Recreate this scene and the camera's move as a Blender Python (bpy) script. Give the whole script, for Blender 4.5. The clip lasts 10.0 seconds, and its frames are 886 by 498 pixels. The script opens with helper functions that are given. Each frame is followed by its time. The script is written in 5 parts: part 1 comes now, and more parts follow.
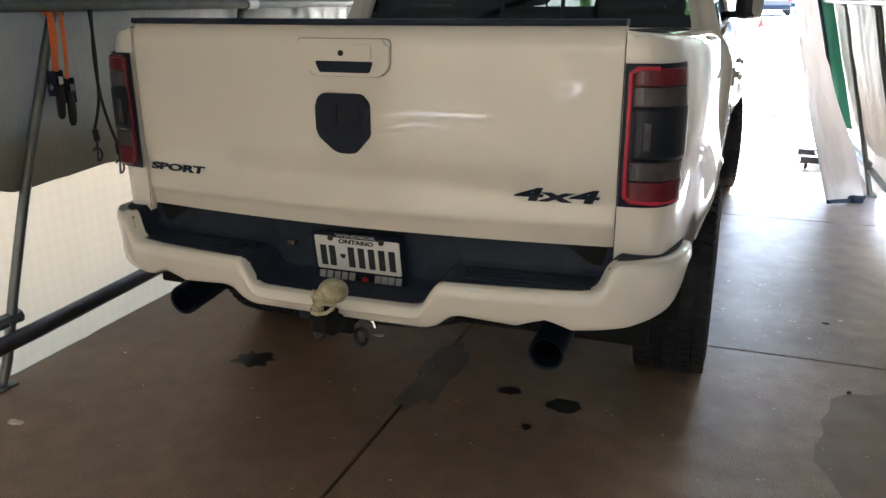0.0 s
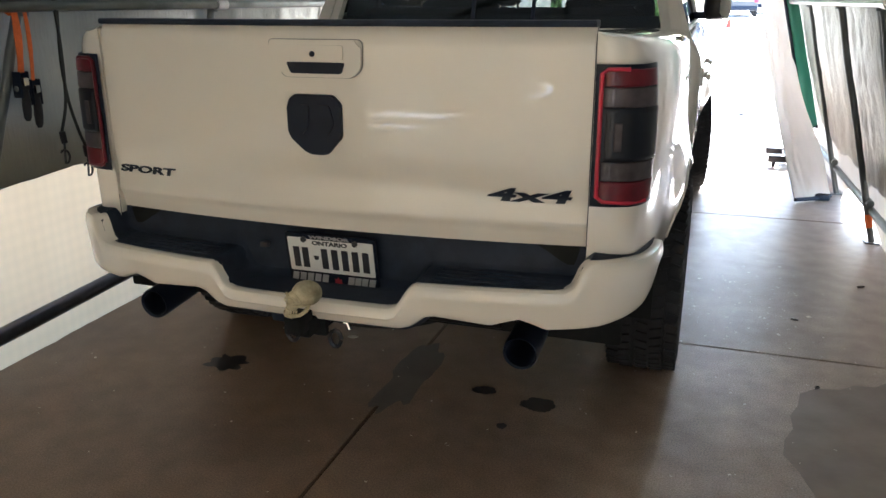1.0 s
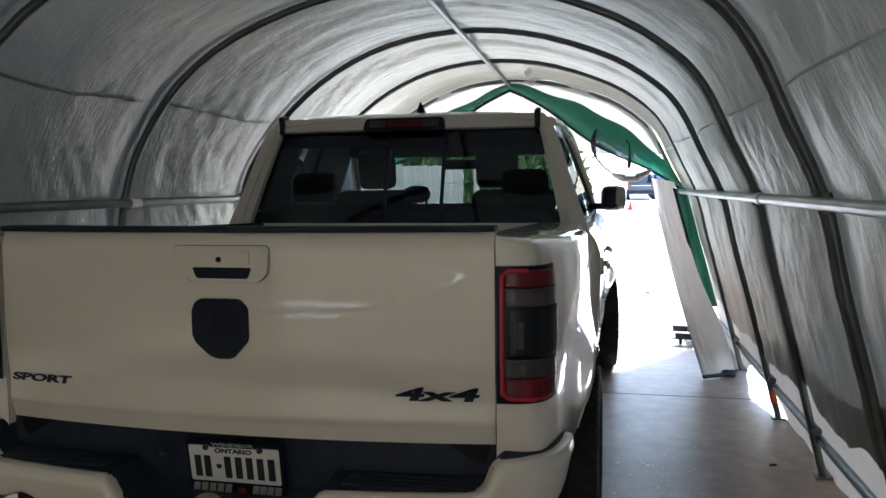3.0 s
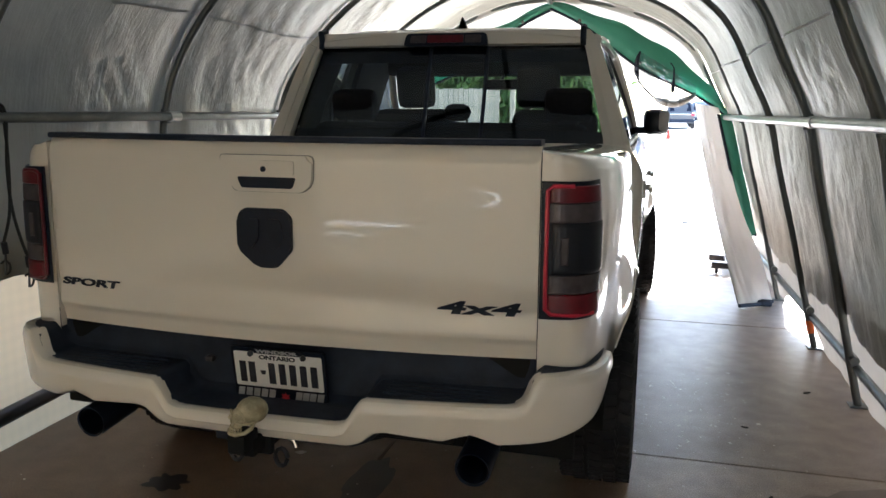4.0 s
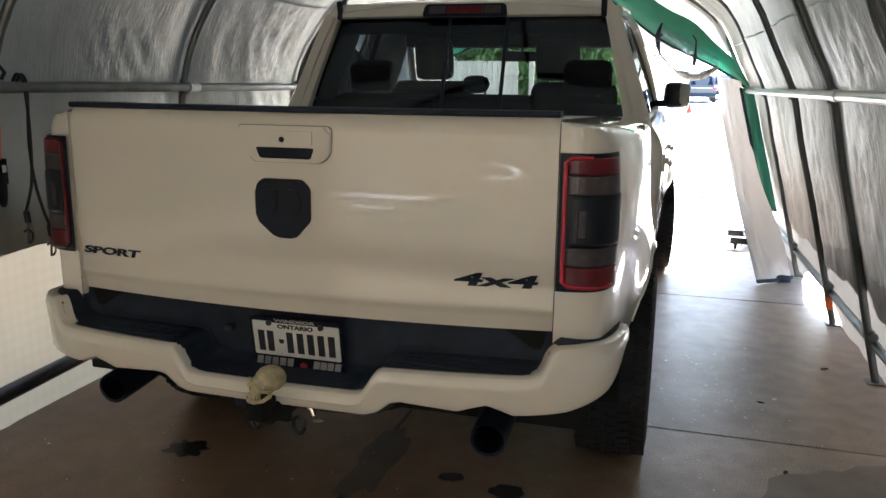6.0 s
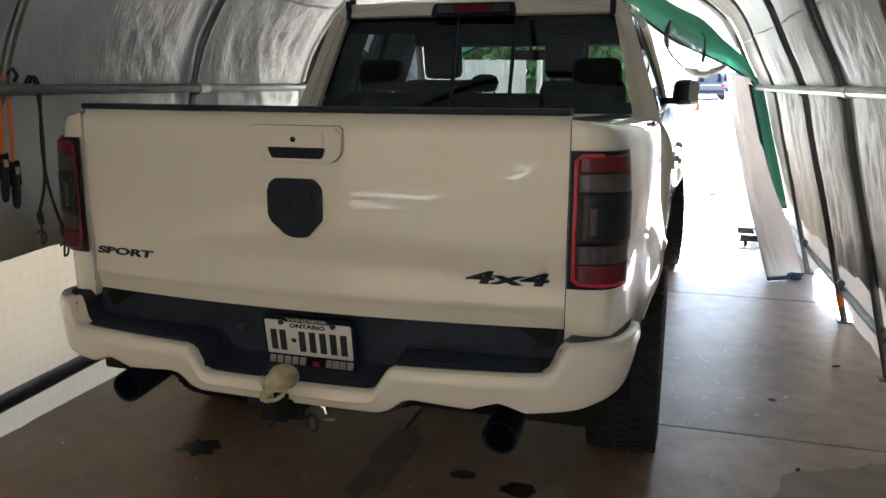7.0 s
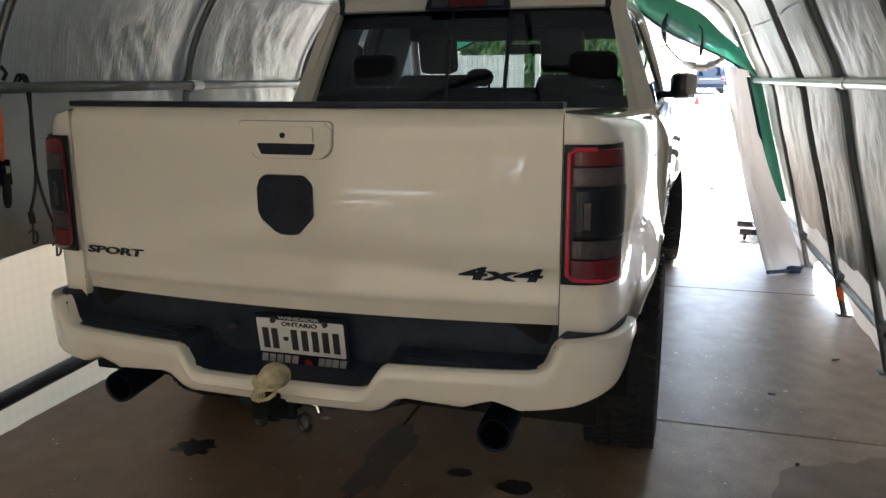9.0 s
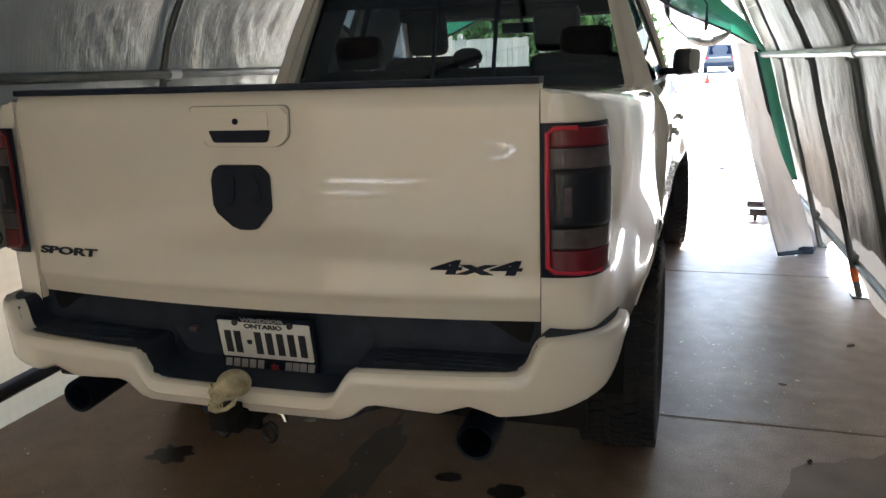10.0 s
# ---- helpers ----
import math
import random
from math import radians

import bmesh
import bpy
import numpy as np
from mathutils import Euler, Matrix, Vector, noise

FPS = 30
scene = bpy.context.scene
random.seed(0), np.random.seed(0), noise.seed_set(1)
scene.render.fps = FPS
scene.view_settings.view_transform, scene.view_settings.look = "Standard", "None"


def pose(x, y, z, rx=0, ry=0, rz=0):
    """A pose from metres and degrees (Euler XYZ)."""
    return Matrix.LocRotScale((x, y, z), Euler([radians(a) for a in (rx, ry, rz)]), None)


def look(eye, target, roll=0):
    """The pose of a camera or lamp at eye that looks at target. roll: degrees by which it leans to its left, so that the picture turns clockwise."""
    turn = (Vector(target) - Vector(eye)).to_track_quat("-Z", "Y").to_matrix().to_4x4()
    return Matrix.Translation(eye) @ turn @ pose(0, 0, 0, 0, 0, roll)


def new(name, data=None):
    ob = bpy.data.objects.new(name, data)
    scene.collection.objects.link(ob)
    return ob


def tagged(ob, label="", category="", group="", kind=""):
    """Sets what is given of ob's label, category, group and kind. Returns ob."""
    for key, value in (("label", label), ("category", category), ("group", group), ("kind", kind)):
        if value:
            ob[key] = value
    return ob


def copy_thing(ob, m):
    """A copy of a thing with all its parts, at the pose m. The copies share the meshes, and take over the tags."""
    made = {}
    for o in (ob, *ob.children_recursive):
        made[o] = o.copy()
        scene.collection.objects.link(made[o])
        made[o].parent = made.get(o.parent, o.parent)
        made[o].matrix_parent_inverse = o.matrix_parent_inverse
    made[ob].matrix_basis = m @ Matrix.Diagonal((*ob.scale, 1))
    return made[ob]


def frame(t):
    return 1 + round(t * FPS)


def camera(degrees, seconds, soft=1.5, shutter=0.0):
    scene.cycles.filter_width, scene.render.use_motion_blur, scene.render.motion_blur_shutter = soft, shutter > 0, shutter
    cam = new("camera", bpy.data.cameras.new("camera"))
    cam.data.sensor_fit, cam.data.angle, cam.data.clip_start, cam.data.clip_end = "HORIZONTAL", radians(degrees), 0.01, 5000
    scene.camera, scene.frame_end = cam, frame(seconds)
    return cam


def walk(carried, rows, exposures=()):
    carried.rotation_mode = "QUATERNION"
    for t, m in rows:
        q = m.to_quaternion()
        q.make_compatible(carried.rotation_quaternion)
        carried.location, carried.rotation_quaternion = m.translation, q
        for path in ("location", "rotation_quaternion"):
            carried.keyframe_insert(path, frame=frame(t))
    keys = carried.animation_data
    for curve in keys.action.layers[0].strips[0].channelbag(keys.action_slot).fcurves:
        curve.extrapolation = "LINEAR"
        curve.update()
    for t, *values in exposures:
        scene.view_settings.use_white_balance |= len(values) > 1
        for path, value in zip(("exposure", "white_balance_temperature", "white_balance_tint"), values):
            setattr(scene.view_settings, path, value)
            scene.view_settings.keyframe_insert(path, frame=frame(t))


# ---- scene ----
cam = camera(58.8, 10.0)
PATH = [
    (0, (1.124, -2.202, 1.512), (0.453, -0.417, 0.91), -0.3),
    (0.5, (1.117, -2.2, 1.515), (0.478, -0.401, 0.919), -0.5),
    (1, (1.124, -2.203, 1.514), (0.516, -0.395, 0.912), -0.2),
    (1.5, (1.128, -2.206, 1.517), (0.544, -0.378, 0.953), 0.3),
    (2, (1.141, -2.195, 1.53), (0.634, -0.317, 1.063), 0.4),
    (2.5, (1.175, -2.185, 1.58), (0.727, -0.245, 1.396), -1.1),
    (2.7, (1.176, -2.195, 1.582), (0.736, -0.249, 1.446), -0.8),
    (3.8, (1.13, -2.196, 1.544), (0.647, -0.281, 1.226), 0.3),
    (4, (1.129, -2.193, 1.539), (0.617, -0.29, 1.194), 0.4),
    (4.5, (1.128, -2.193, 1.536), (0.586, -0.305, 1.157), 0.7),
    (5, (1.127, -2.187, 1.537), (0.587, -0.302, 1.144), 1.0),
    (5.5, (1.131, -2.191, 1.535), (0.59, -0.309, 1.13), 0.9),
    (7, (1.123, -2.208, 1.533), (0.554, -0.336, 1.12), 0.2),
    (7.5, (1.122, -2.203, 1.532), (0.545, -0.333, 1.119), 0.3),
    (8, (1.127, -2.202, 1.535), (0.553, -0.332, 1.121), -0.5),
    (8.5, (1.123, -2.19, 1.529), (0.557, -0.318, 1.111), -0.3),
    (9, (1.138, -2.174, 1.526), (0.568, -0.304, 1.104), -0.3),
    (9.5, (1.163, -2.12, 1.521), (0.584, -0.252, 1.101), -0.9),
    (10, (1.191, -1.953, 1.495), (0.591, -0.1, 1.042), -1.9),
]
# the picture darkens and cools while the bright mouth fills it
EXPOSURES = [(0.0, 3.62, 5800, 10), (1.5, 3.62, 5800, 10), (2.0, 3.05, 5750, 9), (2.5, 2.52, 5450, 8), (2.7, 2.47, 5450, 8), (3.8, 2.98, 5880, 10), (4.5, 3.2, 5950, 10), (10.0, 3.22, 5950, 10)]
walk(cam, [(t, look(eye, target, roll)) for t, eye, target, roll in PATH], EXPOSURES)

# ---- light ----
SUN_DIR = Vector((0.42, 1.12, 1.0)).normalized()
world = bpy.data.worlds.new("world")
scene.world = world
world.use_nodes = True
sky = world.node_tree.nodes.new("ShaderNodeTexSky")
sky.sky_type = "NISHITA"
sky.sun_disc = False
sky.sun_elevation = math.asin(SUN_DIR.z)
sky.sun_rotation = math.atan2(SUN_DIR.x, SUN_DIR.y)
world.node_tree.links.new(sky.outputs[0], world.node_tree.nodes["Background"].inputs[0])
world.node_tree.nodes["Background"].inputs[1].default_value = 0.125
sun = new("sun", bpy.data.lights.new("sun", "SUN"))
sun.data.energy = 5.0
sun.data.angle = radians(0.6)
sun.data.color = (1.0, 0.95, 0.87)
sun.matrix_world = look(SUN_DIR * 30, (0, 0, 0))


# ---- materials ----
def material(name, base, rough=0.5, metal=0.0, vary=0.0, scale=8.0, bump=0.0, bump_scale=60.0, coat=0.0, second=None, island=0.0):
    """Principled material with noise in colour at two scales, and fine relief."""
    m = bpy.data.materials.new(name)
    m.use_nodes = True
    nt = m.node_tree
    p = nt.nodes["Principled BSDF"]
    p.inputs["Base Color"].default_value = (*base, 1)
    p.inputs["Roughness"].default_value = rough
    p.inputs["Metallic"].default_value = metal
    p.inputs["Coat Weight"].default_value = coat
    p.inputs["Coat Roughness"].default_value = 0.03
    tc = nt.nodes.new("ShaderNodeTexCoord")
    if vary > 0 or second:
        n1 = nt.nodes.new("ShaderNodeTexNoise")
        n1.inputs["Scale"].default_value = scale
        n1.inputs["Detail"].default_value = 6
        nt.links.new(tc.outputs["Object"], n1.inputs["Vector"])
        n2 = nt.nodes.new("ShaderNodeTexNoise")
        n2.inputs["Scale"].default_value = scale * 0.17
        n2.inputs["Detail"].default_value = 3
        nt.links.new(tc.outputs["Object"], n2.inputs["Vector"])
        add = nt.nodes.new("ShaderNodeMath")
        add.operation = "ADD"
        nt.links.new(n1.outputs[0], add.inputs[0])
        nt.links.new(n2.outputs[0], add.inputs[1])
        ramp = nt.nodes.new("ShaderNodeMapRange")
        ramp.inputs["From Min"].default_value = 0.7
        ramp.inputs["From Max"].default_value = 1.3
        nt.links.new(add.outputs[0], ramp.inputs["Value"])
        mix = nt.nodes.new("ShaderNodeMix")
        mix.data_type = "RGBA"
        mix.inputs["A"].default_value = (*(second or [c * (1 - vary) for c in base]), 1)
        mix.inputs["B"].default_value = (*(base if second else [min(1, c * (1 + vary)) for c in base]), 1)
        nt.links.new(ramp.outputs[0], mix.inputs["Factor"])
        last = mix.outputs["Result"]
        if island:
            oi = nt.nodes.new("ShaderNodeObjectInfo")
            mr = nt.nodes.new("ShaderNodeMapRange")
            mr.inputs["To Min"].default_value = 1 - island
            mr.inputs["To Max"].default_value = 1 + island
            nt.links.new(oi.outputs["Random"], mr.inputs["Value"])
            mul = nt.nodes.new("ShaderNodeMix")
            mul.data_type, mul.blend_type = "RGBA", "MULTIPLY"
            mul.inputs["Factor"].default_value = 1
            nt.links.new(last, mul.inputs["A"])
            nt.links.new(mr.outputs[0], mul.inputs["B"])
            last = mul.outputs["Result"]
        nt.links.new(last, p.inputs["Base Color"])
    if bump > 0:
        n3 = nt.nodes.new("ShaderNodeTexNoise")
        n3.inputs["Scale"].default_value = bump_scale
        n3.inputs["Detail"].default_value = 5
        nt.links.new(tc.outputs["Object"], n3.inputs["Vector"])
        b = nt.nodes.new("ShaderNodeBump")
        b.inputs["Strength"].default_value = bump
        b.inputs["Distance"].default_value = 0.01
        nt.links.new(n3.outputs[0], b.inputs["Height"])
        nt.links.new(b.outputs[0], p.inputs["Normal"])
    return m


def fabric(name, base, through_colour, share, rough=0.45, vary=0.12, metal=0.0, crease=0.35, runs=0.0):
    """Woven tarpaulin: part of the light passes through it; runs gives fine pulls that follow its girth."""
    m = material(name, base, rough, metal, vary, 3.0, crease, 14.0)
    nt = m.node_tree
    p = nt.nodes["Principled BSDF"]
    if runs:
        tc = nt.nodes.new("ShaderNodeTexCoord")
        mp = nt.nodes.new("ShaderNodeMapping")
        mp.inputs["Scale"].default_value = (5.0, 60.0, 7.0)
        nt.links.new(tc.outputs["Object"], mp.inputs["Vector"])
        n = nt.nodes.new("ShaderNodeTexNoise")
        n.inputs["Scale"].default_value = 1.0
        n.inputs["Detail"].default_value = 4
        nt.links.new(mp.outputs[0], n.inputs["Vector"])
        b = nt.nodes.new("ShaderNodeBump")
        b.inputs["Strength"].default_value = runs
        b.inputs["Distance"].default_value = 0.012
        nt.links.new(n.outputs[0], b.inputs["Height"])
        nt.links.new(nt.nodes["Bump"].outputs[0], b.inputs["Normal"])
        nt.links.new(b.outputs[0], p.inputs["Normal"])
    tr = nt.nodes.new("ShaderNodeBsdfTranslucent")
    tr.inputs["Color"].default_value = (*through_colour, 1)
    mx = nt.nodes.new("ShaderNodeMixShader")
    mx.inputs[0].default_value = share
    nt.links.new(p.outputs[0], mx.inputs[1])
    nt.links.new(tr.outputs[0], mx.inputs[2])
    nt.links.new(mx.outputs[0], nt.nodes["Material Output"].inputs[0])
    return m


def glass(name, tint, rough=0.0, gloss=0.9, face=0.045):
    """Thin tinted pane: clear by its tint, with a gloss by angle."""
    m = bpy.data.materials.new(name)
    m.use_nodes = True
    nt = m.node_tree
    nt.nodes.remove(nt.nodes["Principled BSDF"])
    t = nt.nodes.new("ShaderNodeBsdfTransparent")
    t.inputs[0].default_value = (*tint, 1)
    g = nt.nodes.new("ShaderNodeBsdfGlossy")
    g.inputs["Roughness"].default_value = rough
    g.inputs["Color"].default_value = (0.80, 0.88, 1.0, 1)
    lw = nt.nodes.new("ShaderNodeLayerWeight")
    pw = nt.nodes.new("ShaderNodeMath")
    pw.operation = "POWER"
    pw.inputs[1].default_value = 5.0
    nt.links.new(lw.outputs["Facing"], pw.inputs[0])
    f = nt.nodes.new("ShaderNodeMath")
    f.operation = "MULTIPLY_ADD"
    f.inputs[1].default_value = gloss
    f.inputs[2].default_value = face
    nt.links.new(pw.outputs[0], f.inputs[0])
    mx = nt.nodes.new("ShaderNodeMixShader")
    nt.links.new(f.outputs[0], mx.inputs[0])
    nt.links.new(t.outputs[0], mx.inputs[1])
    nt.links.new(g.outputs[0], mx.inputs[2])
    nt.links.new(mx.outputs[0], nt.nodes["Material Output"].inputs[0])
    return m


PAINT = material("white_paint", (0.77, 0.725, 0.65), 0.28, 0, 0.025, 2.0, coat=1.0)
BLACK_PLASTIC = material("black_plastic", (0.022, 0.029, 0.046), 0.55, 0, 0.3, 20, 0.25, 400)
GLOSS_BLACK = material("gloss_black", (0.007, 0.011, 0.023), 0.32, 0, 0.2, 20)
RUBBER = material("rubber", (0.014, 0.014, 0.016), 0.75, 0, 0.35, 30, 0.3, 200)
UNDER = material("underbody", (0.012, 0.012, 0.012), 0.8, 0, 0.3, 8)
DARK_METAL = material("dark_metal", (0.05, 0.05, 0.055), 0.38, 0.8, 0.3, 15, 0.1, 120)
CHROME = material("bright_metal", (0.6, 0.6, 0.6), 0.15, 1.0, 0.1, 20)
RED_LENS = material("red_lens", (0.12, 0.005, 0.013), 0.3, 0, 0.35, 30, coat=0.35)
RED_GUIDE = material("red_light_guide", (0.50, 0.014, 0.045), 0.35, 0, 0.1, 40, coat=0.3)
CLEAR_LENS = material("clear_lens", (0.060, 0.048, 0.052), 0.4, 0, 0.35, 40, coat=0.4)
SMOKED_LENS = material("smoked_lens", (0.006, 0.008, 0.014), 0.3, 0, 0.2, 40, coat=0.2)
PLATE_WHITE = material("plate_white", (0.72, 0.72, 0.70), 0.4, 0, 0.05, 30)
INK = material("plate_ink", (0.02, 0.02, 0.03), 0.5, 0, 0.2, 30)
SILVER_INK = material("silver_lettering", (0.42, 0.42, 0.43), 0.35, 0.3, 0.1, 60)
RED_INK = material("red_print", (0.4, 0.02, 0.03), 0.4, 0, 0.1, 60)
BONE = material("bone_resin", (0.62, 0.56, 0.38), 0.6, 0, 0.3, 35, 0.4, 90, second=(0.26, 0.22, 0.13))
TINT = glass("tinted_glass", (0.34, 0.37, 0.375), 0.0, 0.8, 0.06)
PRIVACY = glass("privacy_glass", (0.02, 0.023, 0.024), 0.0, 0.12)
VINYL = glass("clear_vinyl", (0.74, 0.76, 0.78), 0.14, 0.9, 0.12)
CLEAR = glass("clear_glass", (0.86, 0.90, 0.89))
SEAT = material("seat_cloth", (0.012, 0.012, 0.014), 0.85, 0, 0.3, 40, 0.3, 200)
SILVER_TARP = fabric("silver_tarp", (0.37, 0.362, 0.312), (0.52, 0.515, 0.45), 0.018, 0.45, 0.2, 0.70, 0.6, 0.34)
# west copy of the side wall tarp, with its warm glow in the colour
WARM_LIT_TARP = fabric("warm_lit_tarp", (0.64, 0.54, 0.41), (0.90, 0.68, 0.42), 0.23, 0.6, 0.06, 0.0, 0.25)
# tan of the unseen rear curtain, chosen to warm the tailgate's light
REAR_TARP = fabric("tan_tarp", (0.55, 0.42, 0.28), (0.94, 0.66, 0.38), 0.6, 0.6, 0.06, 0.0, 0.25)
FRONT_TARP = fabric("front_tarp", (0.60, 0.56, 0.51), (0.75, 0.70, 0.63), 0.14, 0.6, 0.06, 0.0, 0.25)


def weave(m, pitch, depth):
    """Faint crossed bands of a coarse woven sheet in the light that passes through it."""
    nt = m.node_tree
    tr = nt.nodes["Translucent BSDF"]
    base = tuple(tr.inputs["Color"].default_value)
    tc = nt.nodes.new("ShaderNodeTexCoord")
    last = None
    for axis in ("Y", "Z"):
        w = nt.nodes.new("ShaderNodeTexWave")
        w.bands_direction = axis
        w.inputs["Scale"].default_value = 0.314 / pitch
        w.inputs["Distortion"].default_value = 1.2
        w.inputs["Detail"].default_value = 3
        nt.links.new(tc.outputs["Object"], w.inputs["Vector"])
        band = nt.nodes.new("ShaderNodeMapRange")
        band.inputs["To Min"].default_value = 1 - depth
        nt.links.new(w.outputs["Fac"], band.inputs["Value"])
        mix = nt.nodes.new("ShaderNodeMix")
        mix.data_type, mix.blend_type = "RGBA", "MULTIPLY"
        mix.inputs["Factor"].default_value = 1
        mix.inputs["A"].default_value = base
        if last:
            nt.links.new(last, mix.inputs["A"])
        nt.links.new(band.outputs[0], mix.inputs["B"])
        last = mix.outputs["Result"]
    nt.links.new(last, tr.inputs["Color"])


weave(WARM_LIT_TARP, 0.055, 0.10)
# east copy of the same tarp, its duller light put into the colour
DIM_SIDE_TARP = fabric("dim_side_tarp", (0.56, 0.51, 0.45), (0.78, 0.72, 0.64), 0.05, 0.6, 0.06, 0.0, 0.25)
PALE_TARP = fabric("pale_tarp", (0.78, 0.77, 0.76), (0.84, 0.82, 0.80), 0.55, 0.5, 0.08, 0.0, 0.4)
GREEN_TARP = fabric("green_tarp", (0.09, 0.29, 0.215), (0.18, 0.52, 0.40), 0.35, 0.5, 0.15, 0.0, 0.3)
SEAM = material("seam_tape", (0.27, 0.27, 0.25), 0.5, 0, 0.2, 20)
# brighter steel for the inner pipes, and for the right rail's painted highlight
BRIGHT_LIT_PIPE = material("bright_lit_pipe", (0.50, 0.51, 0.51), 0.30, 0.85, 0.15, 12, 0.1, 90)
GREY_BAND = material("grey_band", (0.23, 0.235, 0.235), 0.5, 0.3, 0.2, 9, 0.3, 40)
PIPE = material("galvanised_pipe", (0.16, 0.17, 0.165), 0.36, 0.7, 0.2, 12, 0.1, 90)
ORANGE = material("orange_webbing", (0.80, 0.17, 0.04), 0.7, 0, 0.12, 60, 0.3, 300)
CORD = material("dark_cord", (0.02, 0.022, 0.018), 0.8, 0, 0.3, 80, 0.3, 300)
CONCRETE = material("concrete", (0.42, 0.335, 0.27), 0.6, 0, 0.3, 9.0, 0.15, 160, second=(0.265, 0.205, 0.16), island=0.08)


def floor_shade_and_grit(m, shade_tint):
    """Brown shade painted under the truck, ragged towards the paler lane, and pale grit."""
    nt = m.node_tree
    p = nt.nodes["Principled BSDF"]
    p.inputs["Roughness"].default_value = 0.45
    lane_colour = p.inputs["Base Color"].links[0].from_socket
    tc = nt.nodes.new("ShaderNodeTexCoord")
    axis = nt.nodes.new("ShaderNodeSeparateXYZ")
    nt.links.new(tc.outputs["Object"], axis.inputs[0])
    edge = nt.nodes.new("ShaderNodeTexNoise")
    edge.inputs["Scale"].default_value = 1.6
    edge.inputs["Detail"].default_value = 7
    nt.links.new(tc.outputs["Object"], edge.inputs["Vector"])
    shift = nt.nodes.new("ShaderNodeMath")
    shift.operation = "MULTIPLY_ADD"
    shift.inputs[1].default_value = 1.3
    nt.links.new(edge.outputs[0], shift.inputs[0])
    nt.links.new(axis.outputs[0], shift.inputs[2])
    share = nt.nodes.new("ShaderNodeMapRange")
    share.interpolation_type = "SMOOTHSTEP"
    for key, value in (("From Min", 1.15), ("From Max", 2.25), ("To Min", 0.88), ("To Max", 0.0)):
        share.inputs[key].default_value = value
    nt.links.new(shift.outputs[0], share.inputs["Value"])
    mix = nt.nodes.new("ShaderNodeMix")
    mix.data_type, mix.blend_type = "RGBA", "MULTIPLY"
    mix.inputs["B"].default_value = (*shade_tint, 1)
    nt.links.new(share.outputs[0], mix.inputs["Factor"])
    nt.links.new(lane_colour, mix.inputs["A"])
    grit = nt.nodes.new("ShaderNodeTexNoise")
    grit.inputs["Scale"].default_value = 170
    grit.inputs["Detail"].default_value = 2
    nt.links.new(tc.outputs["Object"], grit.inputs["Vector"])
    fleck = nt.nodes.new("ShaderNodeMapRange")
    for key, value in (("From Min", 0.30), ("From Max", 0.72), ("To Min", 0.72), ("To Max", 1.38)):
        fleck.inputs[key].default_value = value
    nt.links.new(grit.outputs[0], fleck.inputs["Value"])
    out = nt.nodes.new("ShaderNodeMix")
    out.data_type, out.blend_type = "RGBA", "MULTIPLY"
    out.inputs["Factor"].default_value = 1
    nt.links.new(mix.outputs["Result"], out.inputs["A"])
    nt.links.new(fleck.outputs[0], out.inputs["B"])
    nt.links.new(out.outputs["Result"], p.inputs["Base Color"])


# dimmer light below the truck, put into the floor colour as brown
floor_shade_and_grit(CONCRETE, (0.46, 0.375, 0.30))
JOINT = material("joint_dirt", (0.035, 0.03, 0.026), 0.9, 0, 0.3, 30)
STAIN = material("oil_stain", (0.018, 0.016, 0.015), 0.35, 0, 0.3, 20)
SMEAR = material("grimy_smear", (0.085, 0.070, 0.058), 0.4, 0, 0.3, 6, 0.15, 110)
DAMP = material("damp_concrete", (0.235, 0.185, 0.148), 0.40, 0, 0.3, 6, 0.15, 110)
DRIVE = material("driveway", (0.52, 0.50, 0.47), 0.8, 0, 0.15, 2.0, 0.2, 60)
LITTER = material("dry_leaf", (0.60, 0.54, 0.45), 0.8, 0, 0.4, 30)
DARK_LEAF = material("dark_leaf", (0.05, 0.04, 0.03), 0.8, 0, 0.4, 30)
LEAF = material("foliage", (0.16, 0.27, 0.06), 0.55, 0, 0.45, 4, second=(0.06, 0.12, 0.025))
BARK = material("bark", (0.10, 0.08, 0.06), 0.85, 0, 0.3, 12, 0.5, 40)
WOOD = material("fence_wood", (0.52, 0.45, 0.33), 0.75, 0, 0.2, 6, 0.3, 50, island=0.12)
SIDING = material("pale_siding", (0.55, 0.55, 0.53), 0.7, 0, 0.08, 3, 0.1, 30)
ROOFING = material("roof_shingle", (0.12, 0.11, 0.105), 0.85, 0, 0.3, 8, 0.4, 40)
CAR_DARK = material("dark_car_paint", (0.10, 0.098, 0.10), 0.45, 0.0, 0.1, 3)
CAR_SILVER = material("silver_car_paint", (0.35, 0.36, 0.38), 0.25, 0.5, 0.1, 3, coat=1.0)
CONE_RED = material("cone_plastic", (0.65, 0.06, 0.03), 0.5, 0, 0.1, 20)


for dull in (BLACK_PLASTIC, GLOSS_BLACK, UNDER, SEAT, RED_LENS, CLEAR_LENS, SMOKED_LENS):
    dull.node_tree.nodes["Principled BSDF"].inputs["Specular IOR Level"].default_value = 0.22


PAINT.node_tree.nodes["Principled BSDF"].inputs["Specular IOR Level"].default_value = 0.12
PAINT.node_tree.nodes["Principled BSDF"].inputs["Coat IOR"].default_value = 1.56


